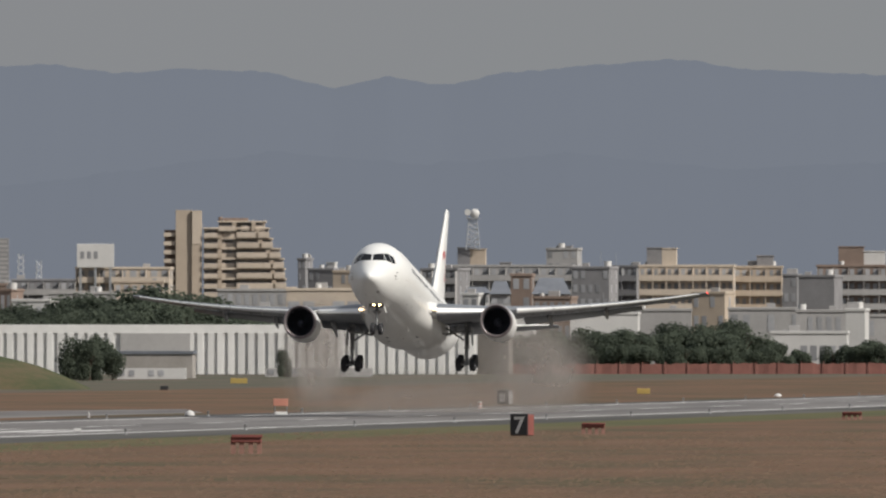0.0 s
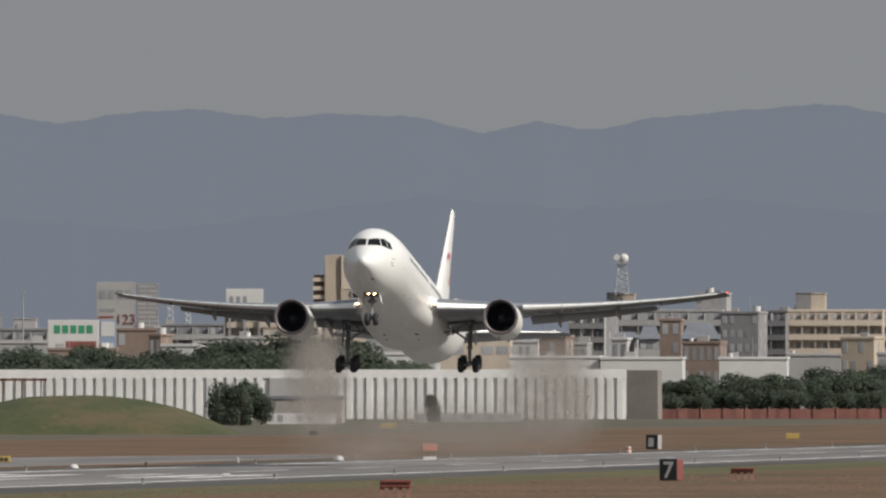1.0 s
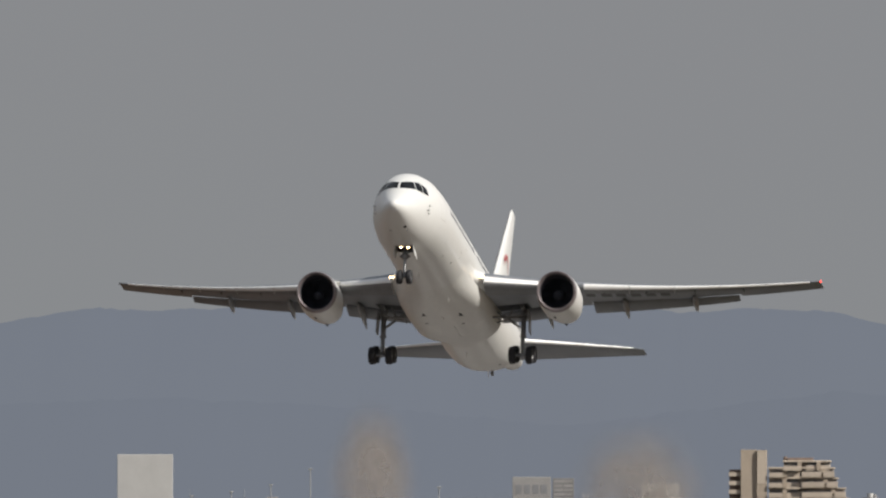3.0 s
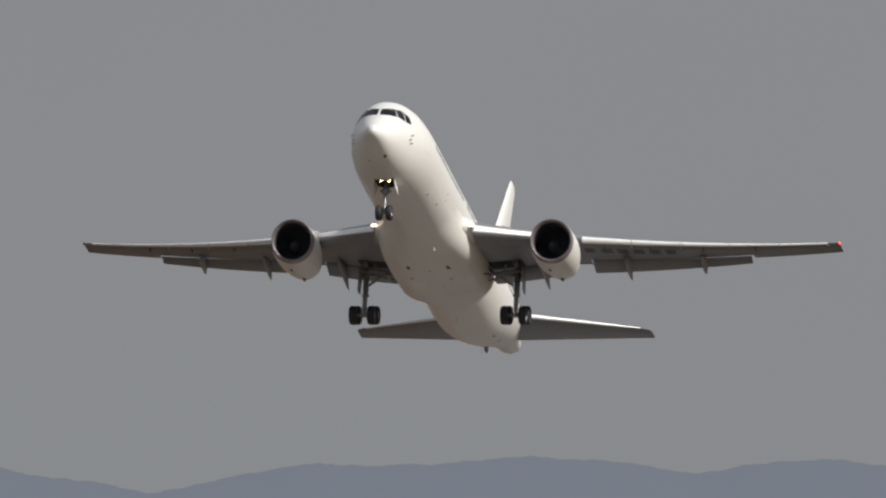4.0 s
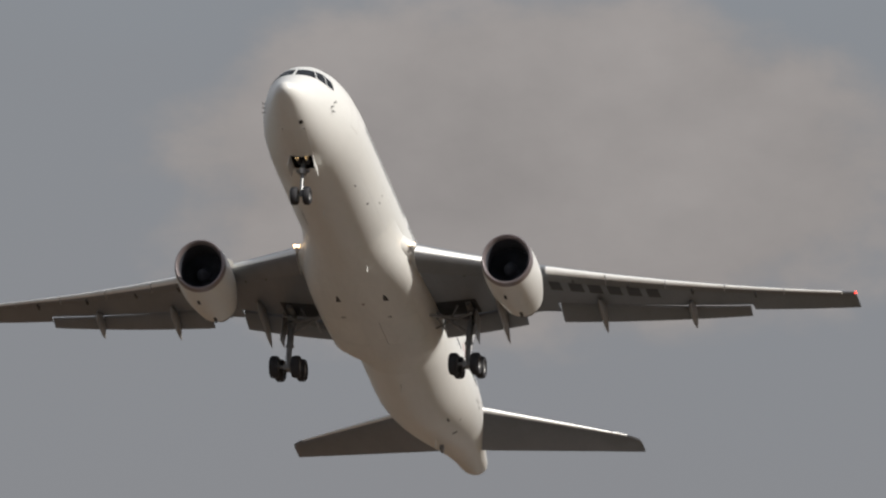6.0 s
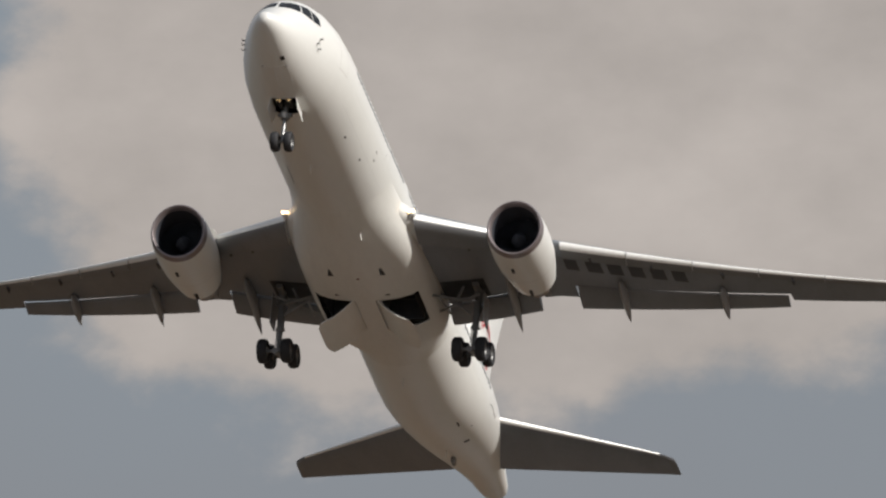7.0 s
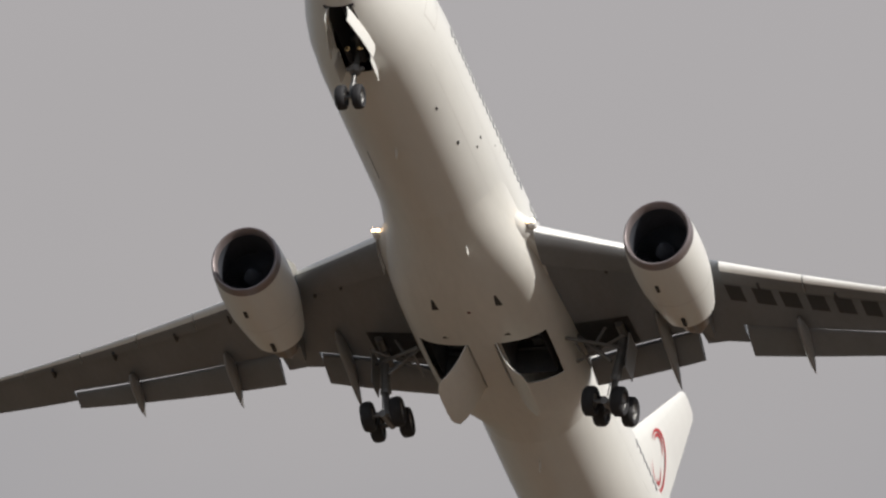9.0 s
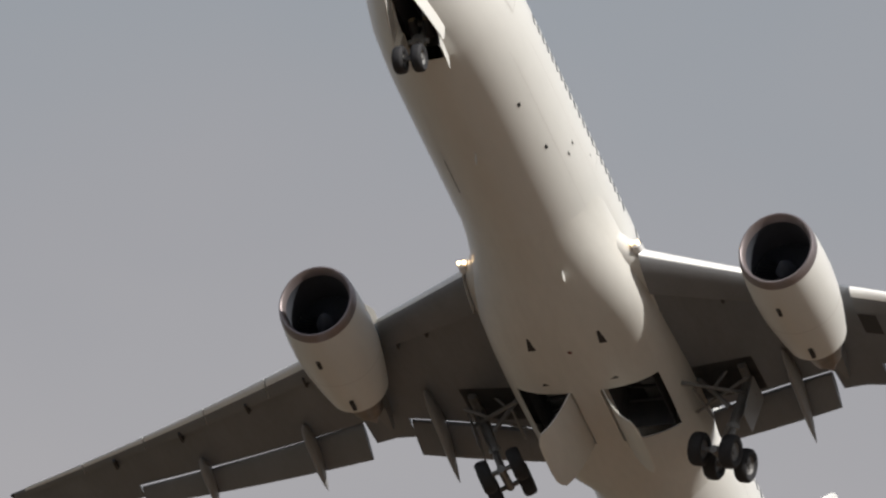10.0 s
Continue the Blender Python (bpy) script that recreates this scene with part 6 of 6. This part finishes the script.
# ---- hot exhaust behind the engines ----
def haze_material():
    """Thin smoky air: mostly clear, thicker in drifting streaks."""
    m = bpy.data.materials.new("exhaust_haze")
    m.use_nodes = True
    nt = m.node_tree
    N, L = nt.nodes.new, nt.links.new
    nt.nodes.clear()
    out, mixs, clear, dif = N("ShaderNodeOutputMaterial"), N("ShaderNodeMixShader"), N("ShaderNodeBsdfTransparent"), N("ShaderNodeBsdfDiffuse")
    dif.inputs[0].default_value = (0.42, 0.38, 0.345, 1)
    co, n, rg, ln, fall = N("ShaderNodeTexCoord"), N("ShaderNodeTexNoise"), N("ShaderNodeMapRange"), N("ShaderNodeVectorMath"), N("ShaderNodeMapRange")
    n.inputs["Scale"].default_value, n.inputs["Detail"].default_value = 1.6, 4.0
    rg.inputs[1].default_value, rg.inputs[2].default_value, rg.inputs[3].default_value, rg.inputs[4].default_value = 0.30, 0.66, 0.10, 0.62
    ln.operation = "LENGTH"
    flat = N("ShaderNodeMapping")
    flat.inputs["Scale"].default_value = (1, 0, 1)
    fall.interpolation_type = "SMOOTHERSTEP"
    fall.inputs[1].default_value, fall.inputs[2].default_value, fall.inputs[3].default_value, fall.inputs[4].default_value = 0.1, 0.97, 1.0, 0.0
    thru, both = N("ShaderNodeBsdfTranslucent"), N("ShaderNodeMixShader")
    thru.inputs[0].default_value = dif.inputs[0].default_value
    L(dif.outputs[0], both.inputs[1]), L(thru.outputs[0], both.inputs[2])
    oi, sh, mul = N("ShaderNodeObjectInfo"), N("ShaderNodeVectorMath"), N("ShaderNodeMath")
    sh.operation, mul.operation = "MULTIPLY_ADD", "MULTIPLY"
    sh.inputs[1].default_value = (9, 9, 9)
    L(oi.outputs["Random"], sh.inputs[0]), L(co.outputs["Object"], sh.inputs[2]), L(sh.outputs[0], n.inputs[0])
    L(n.outputs[0], rg.inputs[0]), L(co.outputs["Object"], flat.inputs[0]), L(flat.outputs[0], ln.inputs[0]), L(ln.outputs["Value"], fall.inputs[0])
    L(rg.outputs[0], mul.inputs[0]), L(fall.outputs[0], mul.inputs[1])
    L(mul.outputs[0], mixs.inputs[0]), L(clear.outputs[0], mixs.inputs[1]), L(both.outputs[0], mixs.inputs[2]), L(mixs.outputs[0], out.inputs[0])
    return m


HAZE = haze_material()
plume = empty("exhaust_plume", "thin brown-grey hot exhaust drifting low behind the engines", "exhaust haze")
rng = random.Random(77)
bm = bmesh.new()
bmesh.ops.create_uvsphere(bm, u_segments=28, v_segments=18, radius=1.0)
puff = part("haze_puff", bm, HAZE, plume, "faint brown-grey haze")
puff.visible_shadow = False
puffs = []
for x0, z0, wide, tall, count in ((1.5, 0.0, 5.2, 5.6, 2), (-17.0, 0.0, 3.8, 5.8, 2), (-8.0, -4.6, 17.0, 4.6, 1)):
    for k in range(count):
        puffs.append((x0 + rng.uniform(-0.22, 0.22) * wide, 6.0 * k + (8.0 if wide > 9 else 0), z0 + rng.uniform(-0.2, 0.2) * tall, wide * rng.uniform(0.95, 1.15), 2.5, tall * rng.uniform(0.95, 1.15)))
for k, (x, y, z, sx, sy, sz) in enumerate(puffs):
    o = puff
    if k:
        o = new("haze_puff", puff.data)
        o.parent, o.visible_shadow = plume, False
        tagged(o, "faint brown-grey haze")
    o.location, o.scale = (x, y, z), (sx, sy, sz)


# ---- everything that moves ----
# seconds, metres still to go along the runway's line, height of the nose over the lens, pitch and roll in degrees, metres aside of the runway's line
FLIGHT = [(0, 1484.01, 6.21, 7.73, 0.23, -0.15), (0.5, 1437.41, 8.05, 8.446, -0.026, -0.13), (1, 1390.61, 10.41, 9.232, -0.022, -0.1), (1.5, 1343.71, 13.31, 10.198, 0.202, -0.08),
          (2, 1296.51, 16.77, 11.204, 0.206, -0.06), (2.5, 1249.22, 20.88, 12.3, 0.12, -0.04), (2.7, 1230.32, 22.7, 12.756, 0.077, -0.05), (3.8, 1126.13, 35.0, 15.464, -0.257, 0.0),
          (4, 1107.23, 37.64, 15.94, -0.26, 0.0), (4.5, 1060.03, 45.08, 17.105, -0.16, 0.0), (5, 1013.04, 53.54, 18.25, 0.23, 0.0), (5.5, 966.24, 62.93, 19.555, 0.525, 0.0),
          (6, 919.65, 73.29, 20.96, 0.24, 0.0), (6.2, 901.05, 77.62, 21.42, 0.057, 0.0), (7.3, 799.65, 102.39, 22.43, -0.917, 0.0), (7.5, 781.25, 107.05, 22.57, -0.95, 0.0),
          (8, 735.45, 118.81, 22.755, -0.935, 0.0), (8.5, 689.56, 130.79, 22.99, -0.55, 0.0), (9, 644.06, 142.83, 22.98, 0.5, 0.0), (9.5, 598.56, 154.9, 22.87, 1.52, 0.0),
          (10, 553.06, 167.0, 22.89, 2.03, 0.0)]

CRAB = -0.157    # the nose points this many degrees to port of the track


def flight_pose(s, alt, pitch, roll, side):
    f = Vector((-math.sin(HEAD), -math.cos(HEAD), 0))
    l = Vector((math.cos(HEAD), -math.sin(HEAD), 0))
    u = Vector((0, 0, 1))
    p = (side - LANE) * l - s * f + (EYE + alt) * u
    a, b = radians(pitch), radians(roll)
    fw, up = f * math.cos(a) + u * math.sin(a), u * math.cos(a) - f * math.sin(a)
    lf, up = l * math.cos(b) + up * math.sin(b), up * math.cos(b) - l * math.sin(b)
    c = radians(CRAB)
    fw, lf = fw * math.cos(c) + lf * math.sin(c), lf * math.cos(c) - fw * math.sin(c)
    return Matrix.Translation(p) @ Matrix((fw, lf, up)).transposed().to_4x4()


def motions():
    walk(plane, [(t, flight_pose(*row)) for t, *row in FLIGHT])
    # the exhaust follows low over the ground, some way behind the tail
    along, across = Vector((math.sin(HEAD), math.cos(HEAD), 0)), Vector((-math.cos(HEAD), math.sin(HEAD), 0))
    rise = ((0, 4.4), (1, 6.0), (2, 11.0), (2.7, 12.5), (10, 13.5))
    walk(plume, [(t, Matrix.Translation(along * (s + 105) + across * LANE + Vector((0, 0, float(np.interp(t, [r[0] for r in rise], [r[1] for r in rise])))))) for t, s, *_ in FLIGHT])
    # big gear doors drop, legs fold inwards, nose leg folds forwards
    for (leg, hinge, door, pivot), side, full, folds in ((port_gear, 1, 68, ((0, 0), (8.5, 0), (9.0, 5), (9.5, 8), (10, 13))), (starboard_gear, -1, 76, ((0, 0), (6.5, 0), (7.5, 3), (8.5, 4), (9.0, 8), (9.5, 14), (10, 22)))):
        walk(leg, [(t, pose(*hinge, side * -a, 0, 0)) for t, a in folds])
        walk(door, [(t, pose(*pivot, side * -a, 0, 0)) for t, a in ((0, 0), (6.1, 0), (6.6, 20), (7.2, full - 8), (7.5, full), (10, full))])
    leg, hinge, doors = nose_gear
    walk(leg, [(t, pose(*hinge, 0, -a, 0)) for t, a in ((0, 0), (8.4, 0), (9.0, 6), (9.5, 17), (10, 25))])
    for d, pv, side in doors:
        walk(d, [(t, pose(*pv, side * a, 0, 0)) for t, a in ((0, 0), (7.0, 0), (7.3, 5), (7.5, 11), (8.0, 46), (8.6, 74), (10, 82))])


motions()
